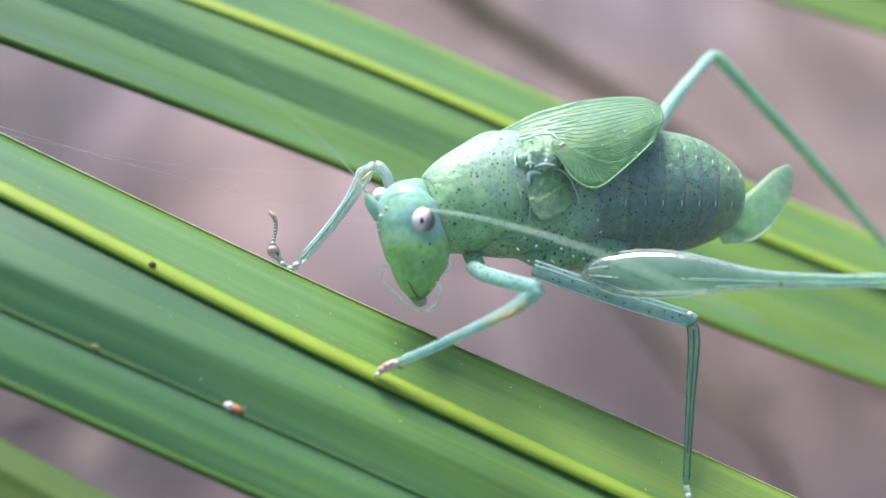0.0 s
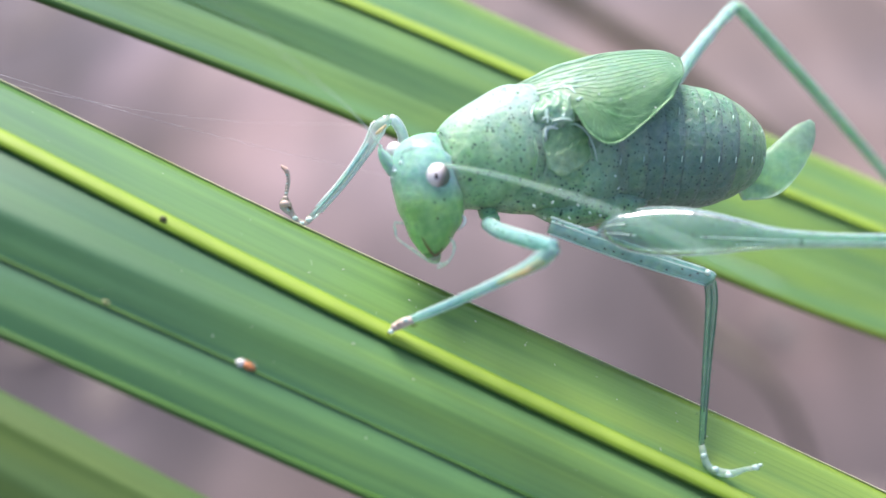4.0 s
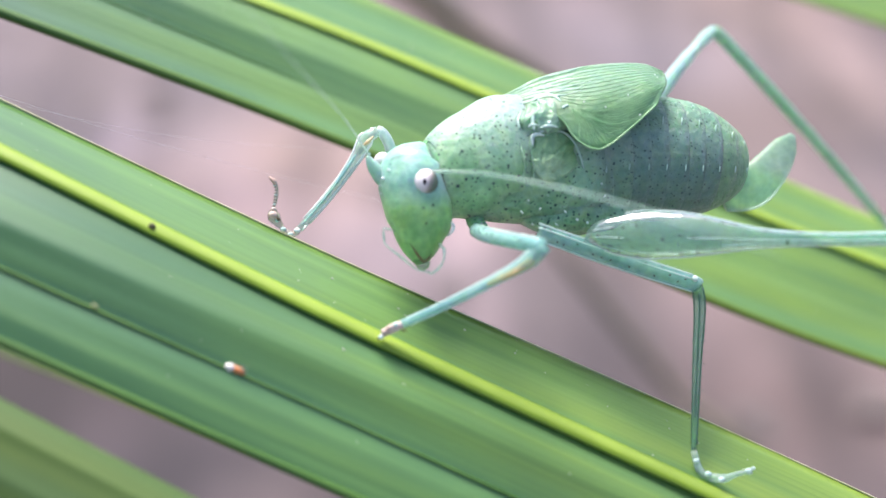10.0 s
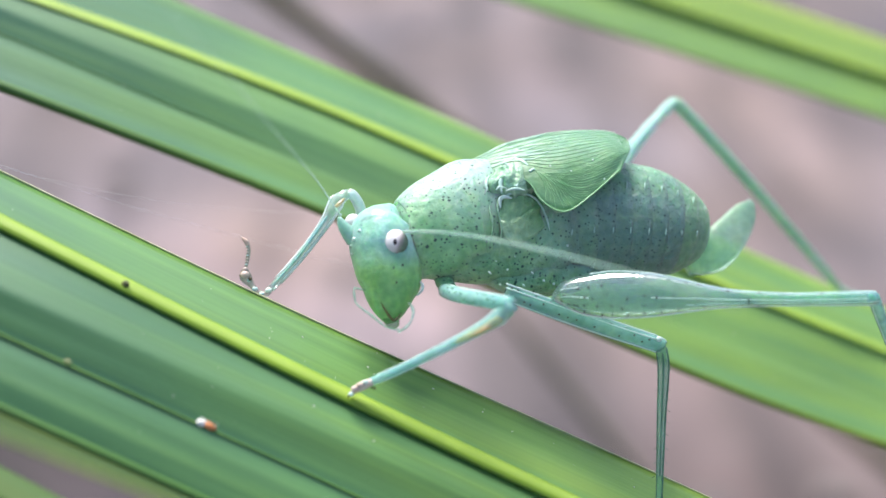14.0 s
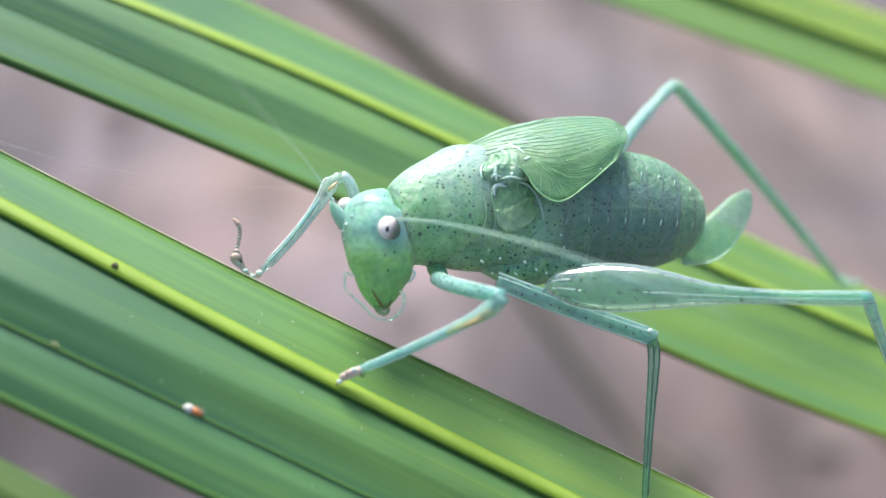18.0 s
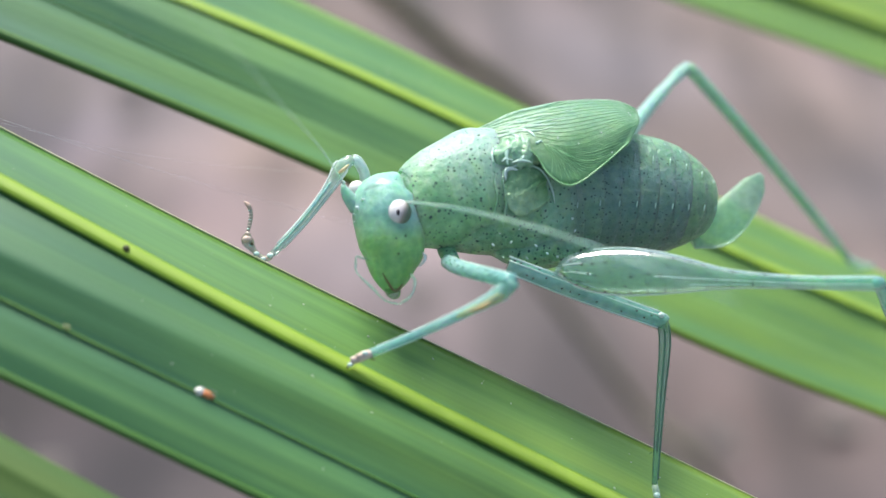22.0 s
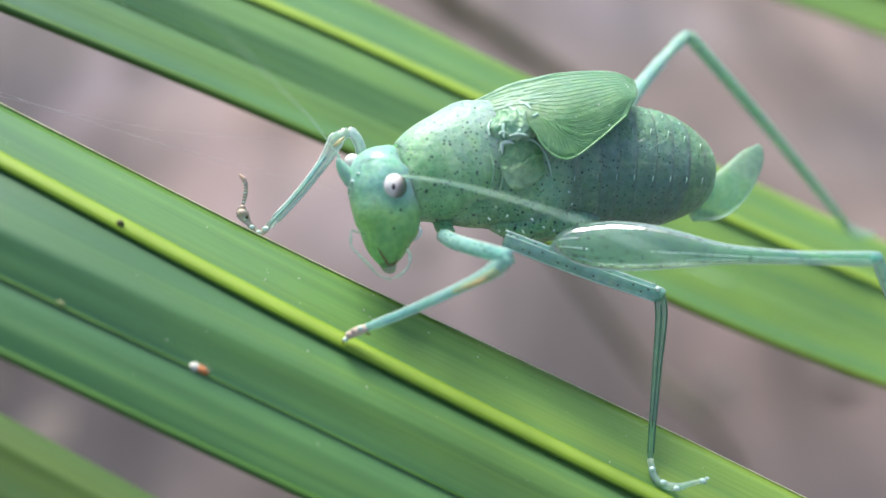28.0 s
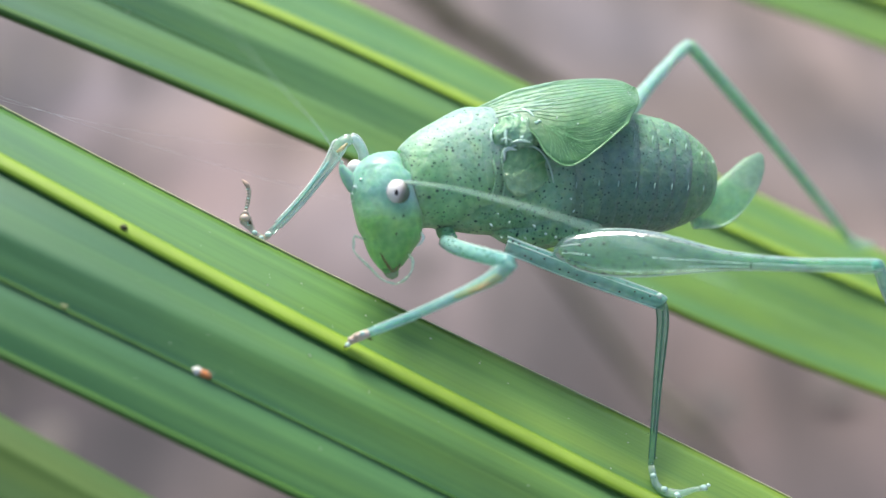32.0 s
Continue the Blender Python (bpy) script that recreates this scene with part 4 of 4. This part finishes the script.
        for u0, v0, u1, v1, r in ((1.0, 0.42, 1.32, 0.62, 0.1), (1.3, 0.74, 1.5, 0.66, 0.11), (0.75, 0.6, 1.1, 0.95, 0.12)):
            run = [on_wing(u0 + (u1 - u0) * q / 4, v0 + (v1 - v0) * q / 4 + 0.015 * math.sin(1.9 * q)) for q in range(5)]
            part("root_fold", loft([(*p, r * g, r * g * 0.5) for p, g in zip(run, (0.2, 1, 0.7, 0.9, 0.15))], 14, 8, (0, -0.7, 0.7)), MARK, wing, "shiny pale fold at the wing root")
        # white beads painted in as glints on the wing
        for u, v in ((2.6, 0.62), (4.3, 0.3), (4.4, 0.36), (3.3, 0.55), (4.2, 0.9), (1.9, 0.55)):
            part("wing_glint", ball(on_wing(u, v), 0.05, 0.04, 0.05, level=2), PALE, wing, "tiny white bead in place of a glint")
        rim = [on_wing(u, 1.0) for u in (1.0, 1.4, 1.8, 2.2, 2.6, 3.0, 3.4, 3.8, 4.2, 4.6, 5.0)]
        part("wing_rim", tube(rim, [0.02, 0.04] + [0.055] * (len(rim) - 2), 30, 6), WING_VEIN, wing, "pale rim")
    # the pale border of the side plate below the wing root, and the small plates round it
    flank = spline(chest, 60)

    def on_side(x, z, out=0.0):
        """A point of the flank at that length and height."""
        r = min(flank, key=lambda q: abs(q[0] - x))
        return (x, r[1] - r[3] * math.sqrt(max(0.05, 1 - ((z - r[2]) / r[4]) ** 2)) - out, z)

    for pts, r in (([(3.18, 3.55), (3.30, 4.02), (3.72, 4.26), (4.40, 4.32), (5.05, 4.12), (5.50, 3.62), (5.80, 2.90), (5.96, 2.20)], 0.07),):
        part("plate_rim", tube([on_side(x, z, 0.3) for x, z in pts], [r * 0.3] + [r] * (len(pts) - 2) + [r * 0.3], 30, 8), MARK, bug, "pale bluish rim of a side plate", origin=on_side(*pts[0]))
    part("plate_rim", tube([on_side(x, z, 0.36) for x, z in ((3.18, 3.45), (3.14, 3.92), (3.42, 4.10), (3.84, 4.02))], [0.03, 0.1, 0.12, 0.04], 16, 8), GLOSS, bug, "shiny whitish fold below the wing root", origin=on_side(3.18, 3.45))
    for x, z, a, b, turn in ((2.78, 4.90, 0.36, 0.62, 12), (3.62, 5.05, 0.4, 0.5, -20), (4.25, 4.95, 0.42, 0.34, 10)):
        part("hinge_plate", ball(on_side(x, z, -0.12), a, 0.32, b, (0, turn, 0)), HINGE, bug, "small glassy green hinge plate", origin=on_side(x, z))
    skin = ball((3.85, 2.30, 4.92), 1.8, 1.05, 1.1, (0, -14, 16), level=5)
    for v in skin.verts:
        p = v.co.copy()
        fold = 1 - abs(noise.noise(Vector((p.x * 1.5 - p.z * 0.5, p.y * 1.2, p.z * 0.7 + p.x * 0.8)))) * 2.2
        fine = 1 - abs(noise.noise(Vector((p.x * 4.2 - p.z, p.y * 3, p.z * 2.2 + p.x * 1.5 + 7)))) * 2
        v.co += (p - Vector((3.85, 2.30, 4.92))).normalized() * (0.2 * fold + 0.07 * fine - 0.15)
    part("wing_root", skin, MEMBRANE, bug, "crumpled glassy pale green wing root", origin=(3.85, 2.30, 4.92))
    for pts, r in (([(3.26, 4.28), (3.22, 4.95), (3.52, 5.38), (4.30, 5.72)], 0.13), ([(2.46, 4.42), (2.42, 4.92), (2.62, 5.38)], 0.09), ([(4.06, 4.62), (4.28, 4.94)], 0.12), ([(3.50, 4.42), (4.05, 4.52), (4.60, 4.44)], 0.1), ([(2.95, 4.45), (3.15, 4.62), (3.55, 4.55)], 0.08)):
        n = len(pts)
        part("wing_hinge", tube([on_side(x, z, 0.84) for x, z in pts], [r * 0.3] + [r] * (n - 2) + [r * 0.35] if n > 2 else [r, r * 0.3], 16, 8), MARK, bug, "shiny pale membrane fold", origin=on_side(*pts[0]))
    panel = [[on_side(x + 0.12 * math.sin(2.1 * k), 4.25 - (4.25 - low) * k / 4, 0.24 + 0.03 * math.sin(2.4 * k + x)) for k in range(5)] for x, low in ((3.20, 1.9), (3.75, 1.5), (4.35, 1.6), (4.95, 1.9), (5.55, 2.4))]
    part("side_plate", sheet(panel, 24, 0.08, 5, 0.02, 12), HINGE, bug, "pale glassy side plate below the wing root", origin=panel[2][2])
    for x, top, low, r in ((2.62, 4.5, 1.3, 0.1), (3.12, 4.2, 0.7, 0.08)):
        run = [on_side(x + 0.1 * math.sin(1.4 * k + x), top - (top - low) * k / 6, 0.2) for k in range(7)]
        part("side_fold", tube(run, [0.02, r, r * 0.8, r, r * 0.7, r * 0.5, 0.02], 24, 8), MEMBRANE, bug, "glassy upright fold of the flank", origin=run[0])
    # leg roots
    part("underside", loft([(*(1.90, 3.40, 0.12), 0.5, 0.4), (*(2.98, 3.45, -0.10), 0.95, 0.85), (*(4.51, 3.80, -0.30), 1.1, 1.05), (*(6.21, 4.20, -0.35), 1.1, 1.1), (*(7.82, 4.70, -0.15), 0.9, 0.9), (*(8.87, 4.80, 0.03), 0.4, 0.4)], 24, 20, wobble=0.25),
         PLEURA, bug, "glassy green underside between the leg roots", origin=(4.49, 2.70, -0.60))
    part("coxa", loft([(*(-0.21, 2.70, -0.07), 0.5, 0.5), (*(-0.02, 2.40, -0.58), 0.55, 0.5), (*(0.29, 1.90, -0.95), 0.4, 0.36)], 12, 16, (-1, 0, 0.2)), PLEURA, bug, "green leg root", origin=(-0.02, 1.70, -0.64))
    # pale bumps that stand in for glints at the leg roots
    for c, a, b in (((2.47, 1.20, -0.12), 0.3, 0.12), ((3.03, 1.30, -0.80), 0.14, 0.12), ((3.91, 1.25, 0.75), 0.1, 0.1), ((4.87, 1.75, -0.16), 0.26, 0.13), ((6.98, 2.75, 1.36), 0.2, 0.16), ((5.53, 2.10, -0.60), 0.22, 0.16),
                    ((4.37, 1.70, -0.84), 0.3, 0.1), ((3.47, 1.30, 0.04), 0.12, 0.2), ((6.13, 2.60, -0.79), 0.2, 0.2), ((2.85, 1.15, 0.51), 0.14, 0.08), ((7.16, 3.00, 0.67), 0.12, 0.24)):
        part("glint_bump", ball(c, a * 0.42, 0.08, b * 0.45, (0, 20 + 90 * a, 0), level=2), GLOSS, bug, "pale bump in place of a glint at a leg root", origin=c)
    # ovipositor
    part("ovipositor", loft([(*(14.53, 7.60, 0.42), 0.4, 0.85), (*(16.24, 8.00, 0.96), 0.42, 1.25), (*(17.57, 8.50, 2.12), 0.36, 1.15), (*(18.58, 9.00, 3.37), 0.26, 0.8), (*(19.08, 9.20, 4.14), 0.06, 0.2)],
                            20, 16, (-0.4, 0, 0.8)), OVIPOSITOR, bug, "pale green blade-like ovipositor bent upwards", origin=(14.77, 7.60, 0.69))
    # near front leg
    femur = leg_segment("front_femur", [(-0.02, 1.00, -1.04), (0.64, -0.60, -1.33), (2.10, -2.40, -1.69), (3.32, -3.60, -1.97)], [0.42, 0.43, 0.42, 0.42], LEG, bug)
    tibia = leg_segment("front_tibia", [(3.38, -3.60, -1.91), (2.66, -3.20, -2.62), (1.20, -2.80, -3.45), (-1.78, -1.90, -4.88), (-4.20, -1.40, -5.89)], [0.42, 0.42, 0.3, 0.25, 0.24], LEG, bug)
    part("knee_patch", tube([(3.30, -3.66, -2.22), (2.66, -3.36, -2.70), (1.80, -3.10, -3.19), (0.60, -2.76, -3.77), (0.10, -2.56, -3.98)], [0.05, 0.3, 0.25, 0.17, 0.04], 22, 12), KNEE_PALE, tibia, "pale yellow patch below the knee")
    part("knee_patch", tube([(2.45, -3.52, -2.90), (1.85, -3.33, -3.24), (1.15, -3.10, -3.58)], [0.04, 0.12, 0.03], 14, 10), KNEE_YELLOW, tibia, "orange streak in the patch")
    rng = random.Random(8)
    arm = spline([(-0.02, 1.00, -1.04), (0.64, -0.60, -1.33), (2.10, -2.40, -1.69), (3.32, -3.60, -1.97)], 30)
    for i in range(4, 29):
        p, side = Vector(arm[i]), Vector((-0.62, -0.78, 0))
        w = radians(rng.choice((48, 15, -20, -45)) + rng.uniform(-9, 9))
        part("dot", ball(p + side * (0.43 * math.cos(w)) + Vector((0, 0, 0.43 * math.sin(w))), 0.065, 0.065, 0.06, level=1), DARK_EDGE, femur)
    foot = leg_segment("front_tarsus", [(-4.04, -1.50, -5.83), (-4.50, -1.40, -6.01), (-4.93, -1.35, -6.23), (-5.20, -1.25, -6.44)], [0.2, 0.26, 0.22, 0.12], FOOT, bug, "pinkish brown foot")
    for p, r in (((-4.42, -1.70, -5.84), 0.16), ((-4.72, -1.65, -5.99), 0.2), ((-5.03, -1.55, -6.18), 0.2), ((-5.22, -1.40, -6.49), 0.16)):
        part("foot_pad", ball(p, r, r * 0.7, r * 0.8, level=2), FOOT if r > 0.18 else GLOSS, foot, "clear foot pad")
    part("claw", tube([(-5.17, -1.30, -6.38), (-5.35, -1.35, -6.55), (-5.35, -1.40, -6.76)], [0.07, 0.06, 0.02], 8, 6), MOUTH, foot, "small brown claw")
    part("claw", tube([(-4.21, -1.30, -6.02), (-4.03, -1.30, -6.20), (-3.84, -1.30, -6.17)], [0.05, 0.06, 0.02], 8, 6), MOUTH, foot, "small brown claw")
    # far front leg
    leg_segment("front_femur", [(-4.2, 4.40, 1.70), (-4.67, 4.10, 3.29), (-4.79, 3.90, 3.96), (-5.12, 3.70, 4.58), (-5.48, 3.60, 4.75)], [0.5, 0.34, 0.3, 0.3, 0.3], WHITISH, bug, edge=PALE)
    shin = leg_segment("front_tibia", [(-5.40, 3.60, 4.76), (-6.02, 3.50, 4.36), (-6.38, 3.40, 3.73), (-6.88, 3.30, 2.90), (-8.22, 3.00, 1.16), (-9.88, 2.75, -0.64)], [0.3, 0.4, 0.38, 0.27, 0.23, 0.21], CLEARISH, bug, "glassy pale shin", edge=PALE, bold=1.9)
    part("groove", tube([(-6.62, 3.04, 3.42), (-7.02, 3.02, 2.86), (-8.30, 2.77, 1.15), (-9.72, 2.53, -0.42)], [0.05, 0.1, 0.08, 0.05], 24, 8), LEG, shin, "blue-green groove along the shin")
    part("knee_patch", tube([(-6.20, 3.02, 3.92), (-5.92, 3.06, 4.12), (-5.62, 3.2, 4.42)], [0.06, 0.12, 0.05], 10, 8), KNEE_YELLOW, shin, "yellow patch inside the knee")
    foot = leg_segment("front_tarsus", [(-9.90, 2.70, -0.58), (-10.12, 2.65, -0.90), (-10.58, 2.60, -0.82), (-10.90, 2.60, -0.45), (-11.28, 2.60, 0.12), (-11.25, 2.60, 0.58)], [0.2, 0.16, 0.2, 0.17, 0.36, 0.12], TAN, bug, "glassy brownish jointed foot")
    for p, r in (((-9.98, 2.50, -0.72), 0.2), ((-10.36, 2.42, -0.90), 0.15), ((-10.74, 2.40, -0.62), 0.17), ((-11.26, 2.32, 0.20), 0.27), ((-11.05, 2.35, -0.14), 0.13), ((-11.24, 2.36, 0.52), 0.14)):
        part("foot_pad", ball(p, r, r * 0.8, r * 0.8, level=2), FOOT if r > 0.25 or p[2] > 0.5 else GLOSS, foot, "clear foot pad")
    part("foot_mark", ball((-10.98, 2.28, -0.06), 0.1, 0.06, 0.12, level=2), MOUTH, foot, "dark brown spot")
    claw = leg_segment("tarsal_claw", [(-11.23, 2.50, 0.62), (-11.12, 2.50, 1.10), (-11.05, 2.50, 1.62), (-11.16, 2.50, 2.02), (-11.32, 2.50, 2.24)], [0.09, 0.12, 0.11, 0.12, 0.06], TAN, bug, "glassy brown claw turned upwards")
    for k in range(7):
        part("claw_ring", ball((-11.20 + 0.11 * math.sin(0.42 * k), 2.43, 0.78 + 0.17 * k), 0.09, 0.07, 0.035, level=2), FOOT if k % 3 else GLOSS, claw, "narrow ring on the claw")
    part("claw_tip", tube([(-11.10, 2.42, 1.85), (-11.17, 2.40, 2.06), (-11.42, 2.40, 2.32)], [0.07, 0.15, 0.05], 8, 8), FOOT, claw, "brown claw tip")
    # near middle leg
    rng = random.Random(3)
    shank = [(3.33, 1.60, -1.21), (5.69, 1.90, -2.11), (8.92, 2.60, -3.31), (11.90, 3.40, -4.35), (12.30, 3.50, -4.55)]
    femur = leg_segment("middle_femur", shank, [0.44, 0.54, 0.54, 0.48, 0.34], SHANK, bug, "glassy dotted thigh")
    axis2 = spline(shank[:4], 40)
    for high, r in ((0.46, 0.06), (-0.46, 0.045), (0.24, 0.04)):
        run = [tuple(Vector(p) + Vector((0.1 * high, -math.sqrt(max(0.02, 0.27 - high * high)), high))) for p in axis2[::5]]
        part("ridge", tube(run, [r] * len(run), 24, 6), GLOSS, femur, "bright ridge line")
    for i in range(2, 40, 2):
        h = rng.choice((0.34, 0.08, -0.2)) + rng.uniform(-0.05, 0.05)
        part("dot", ball(Vector(axis2[i]) + Vector((0, -math.sqrt(0.285 - h * h), h)), 0.075, 0.06, 0.06, level=1), EYE_DARK, femur)
    for i in range(26, 40):
        root = Vector(axis2[i]) + Vector((0.1, -0.2, 0.44))
        part("bristle", tube([tuple(root), tuple(root + Vector((0.1, 0, 0.2)))], [0.018, 0.005], 3, 5), GLOSS, femur)
    part("knee_bead", ball((12.02, 2.95, -4.08), 0.18, 0.18, 0.18, level=2), GLOSS, femur, "shiny bead at the knee")
    shin = leg_segment("middle_tibia", [(12.15, 3.40, -4.36), (12.25, 3.20, -5.75), (11.95, 2.60, -8.25), (11.56, 1.60, -11.60), (11.38, 1.10, -13.33)], [0.34, 0.34, 0.26, 0.19, 0.17], SHIN, bug, edge=DARK_EDGE)
    part("groove", tube([(12.22, 2.98, -4.9), (12.20, 2.86, -5.9), (11.93, 2.34, -8.3), (11.55, 1.42, -11.6)], [0.05, 0.06, 0.05, 0.03], 24, 6), DARK_EDGE, shin, "dark line along the shin")
    run = spline([(12.25, 3.20, -5.75), (11.98, 2.60, -8.38), (11.56, 1.60, -11.60)], 9)
    for i, p in enumerate(run):
        for sign in (1, -1):
            root = Vector(p) + Vector((sign * 0.27, -0.1, 0))
            part("spine", tube([tuple(root), tuple(root + Vector((sign * 0.16, -0.02, -0.12)))], [0.022, 0.006], 3, 5), SHIN, shin)
    leg_segment("middle_tarsus", [(11.38, 1.10, -13.33), (11.72, 0.90, -14.48), (12.77, 0.70, -14.82), (13.65, 0.40, -14.51), (14.34, 0.30, -14.38)], [0.18, 0.22, 0.24, 0.14, 0.18], CLEARISH, bug, "glassy foot with pale claws")
    for p, r in (((11.46, 0.85, -13.84), 0.17), ((12.05, 0.65, -14.55), 0.2), ((12.74, 0.50, -14.84), 0.2), ((14.12, 0.15, -14.35), 0.2), ((14.36, 0.10, -14.21), 0.12)):
        part("foot_pad", ball(p, r, r * 0.8, r * 0.8, level=2), GLOSS, shin, "clear foot pad")
    # near hind leg
    thigh = [
        (*(5.89, 1.20, -1.72), 0.1, 0.12), (*(6.24, 0.90, -1.56), 0.35, 0.5), (*(6.83, 0.60, -1.46), 0.62, 0.86), (*(7.89, 0.40, -1.53), 0.8, 1.16), (*(9.40, 0.10, -1.56), 0.82, 1.3), (*(11.18, -0.30, -1.62), 0.75, 1.18), (*(12.96, -0.60, -1.75), 0.6, 0.88),
        (*(15.18, -0.90, -1.93), 0.42, 0.5), (*(18.74, -1.20, -2.09), 0.32, 0.34), (*(22.57, -1.50, -2.13), 0.36, 0.38), (*(23.02, -1.50, -2.14), 0.2, 0.25)]
    femur = part("hind_femur", loft(thigh, 48, 24), THIGH, bug, "glassy swollen thigh with black dots", origin=(6.02, 1.20, -1.60))
    rows = spline(thigh, 60)

    def on_thigh(i, w):
        r, t = rows[i], Vector(rows[min(i + 1, 60)][:3] - rows[max(i - 1, 0)][:3]).normalized()
        side = t.cross(Vector((0, 0, 1))).normalized()
        return Vector(r[:3]) + side * (r[3] * math.cos(radians(w))) + side.cross(t) * (r[4] * math.sin(radians(w)))

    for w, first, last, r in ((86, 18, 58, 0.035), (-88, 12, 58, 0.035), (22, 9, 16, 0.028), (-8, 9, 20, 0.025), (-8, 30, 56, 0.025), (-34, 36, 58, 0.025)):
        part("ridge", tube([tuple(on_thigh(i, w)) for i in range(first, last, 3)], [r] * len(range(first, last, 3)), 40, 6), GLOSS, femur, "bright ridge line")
    for w, first, last in ((22, 8, 40), (-8, 10, 44), (-34, 9, 57), (-55, 14, 50), (55, 26, 52)):
        for i in range(first, last, 3 if w != -34 else 2):
            if rng.random() < 0.85:
                c = on_thigh(min(i + rng.randint(0, 1), 59), w + rng.uniform(-7, 7))
                part("dot", ball(c, rng.uniform(0.05, 0.1), 0.06, rng.uniform(0.05, 0.075), level=1), EYE_DARK, femur)
    leg_segment("hind_tibia", [(22.87, -1.50, -2.07), (24.45, 1.50, -3.97), (28.26, 9.00, -7.96), (35.09, 22.00, -13.56)], [0.34, 0.3, 0.24, 0.2], LEG, bug)
    # far hind leg
    leg_segment("hind_femur", [(8.17, 7.50, 3.08), (11.93, 12.50, 7.57), (14.13, 15.00, 10.00), (15.89, 17.00, 11.66)], [0.8, 0.48, 0.36, 0.36], SCAPE, bug)
    leg_segment("hind_tibia", [(15.89, 17.00, 11.66), (17.20, 17.60, 10.48), (22.44, 20.50, 5.32), (28.98, 24.80, -1.29)], [0.4, 0.4, 0.36, 0.28], FAR_LEG, bug)
    leg_segment("hind_tarsus", [(28.71, 24.60, -1.04), (29.65, 25.00, -1.70), (31.01, 25.40, -1.80)], [0.28, 0.4, 0.2], CLEARISH, bug, "pale foot")


build_katydid()


# ---- small things on the leaves ----
def build_grub():
    grub = thing("grub", (-12.53, -3.95, -7.72), "tiny orange grub with a white head on the leaflet", "grub")
    part("body", loft([(*(-12.62, -3.98, -7.66), 0.15, 0.17), (*(-12.44, -4.02, -7.74), 0.19, 0.2), (*(-12.22, -3.98, -7.86), 0.16, 0.18), (*(-12.04, -3.92, -7.96), 0.05, 0.06)], 14, 12, wobble=0.3), MITE_RED, grub)
    part("head_end", loft([(*(-13.02, -3.95, -7.52), 0.1, 0.1), (*(-12.86, -4.02, -7.58), 0.2, 0.22), (*(-12.68, -4.02, -7.64), 0.21, 0.23), (*(-12.54, -4.00, -7.70), 0.1, 0.12)], 12, 12, wobble=0.5), MITE_WHITE, grub, "white fluffy end")
    for k in range(6):
        a = Vector((-12.6 + 0.12 * k, -4.1, -7.6 - 0.06 * k))
        part("hair", tube([tuple(a), tuple(a + Vector((0.05 * (k - 2), -0.1, 0.36)))], [0.02, 0.006], 4, 5), MITE_WHITE, grub, "fine pale hair")


build_grub()


def build_silk(ends, sag, radius=0.022):
    silk = thing("silk_thread", ends[0], "fine pale spider silk thread between leaflets", "spider silk", "silk threads")
    a, b = (Vector(e) for e in ends)
    run = [tuple(a.lerp(b, i / 8) - Vector((0, 0, sag * math.sin(math.pi * i / 8)))) for i in range(9)]
    part("strand", tube(run, [radius] * 9, 24, 5), SILK, silk)


build_silk([(-32.35, 1.50, 9.55), (-5.08, 15.00, 0.87)], 0.5, 0.006)
build_silk([(-28.82, 1.20, 7.79), (-7.97, 14.60, 4.54)], 0.9, 0.004)


def swung(ob, axis, degrees):
    """The part's own pose in its thing, turned about one of the view axes."""
    return Matrix.Translation(ob.location) @ Matrix.Rotation(radians(degrees), 4, axis)


def motions():
    """The palps feel about and the antennae sway; all else stands still."""
    outer = [(0, 0), (1.5, -3), (3, -8), (3.5, -8), (5.5, -9), (6, -9), (9, -8), (10, -4), (10.5, 14), (11, 9), (11.5, -2), (13, -6), (16, -1), (19, 0), (25, 1), (28, 2), (32, 0)]
    inner = [(0, 0), (1.5, 1), (3, 4), (3.5, 4), (5.5, 5), (6, 5), (9, 3), (10, -2), (10.5, -14), (11, -10), (11.5, -2), (13, 2), (16, 0), (19, 0), (25, 0), (28, 2), (32, 0)]
    for ob, rows in zip(PALPS, (outer, inner)):
        walk(ob, [(t, swung(ob, "Y", a)) for t, a in rows])
    for ob, size in zip(ANTENNAE, (0.5, -0.6)):
        walk(ob, [(t, swung(ob, "Y", size * math.sin(0.55 * t + size))) for t in (0, 2, 4, 6, 8, 10, 12, 14, 16, 18, 20, 22, 24, 26, 28, 30, 32)])


motions()
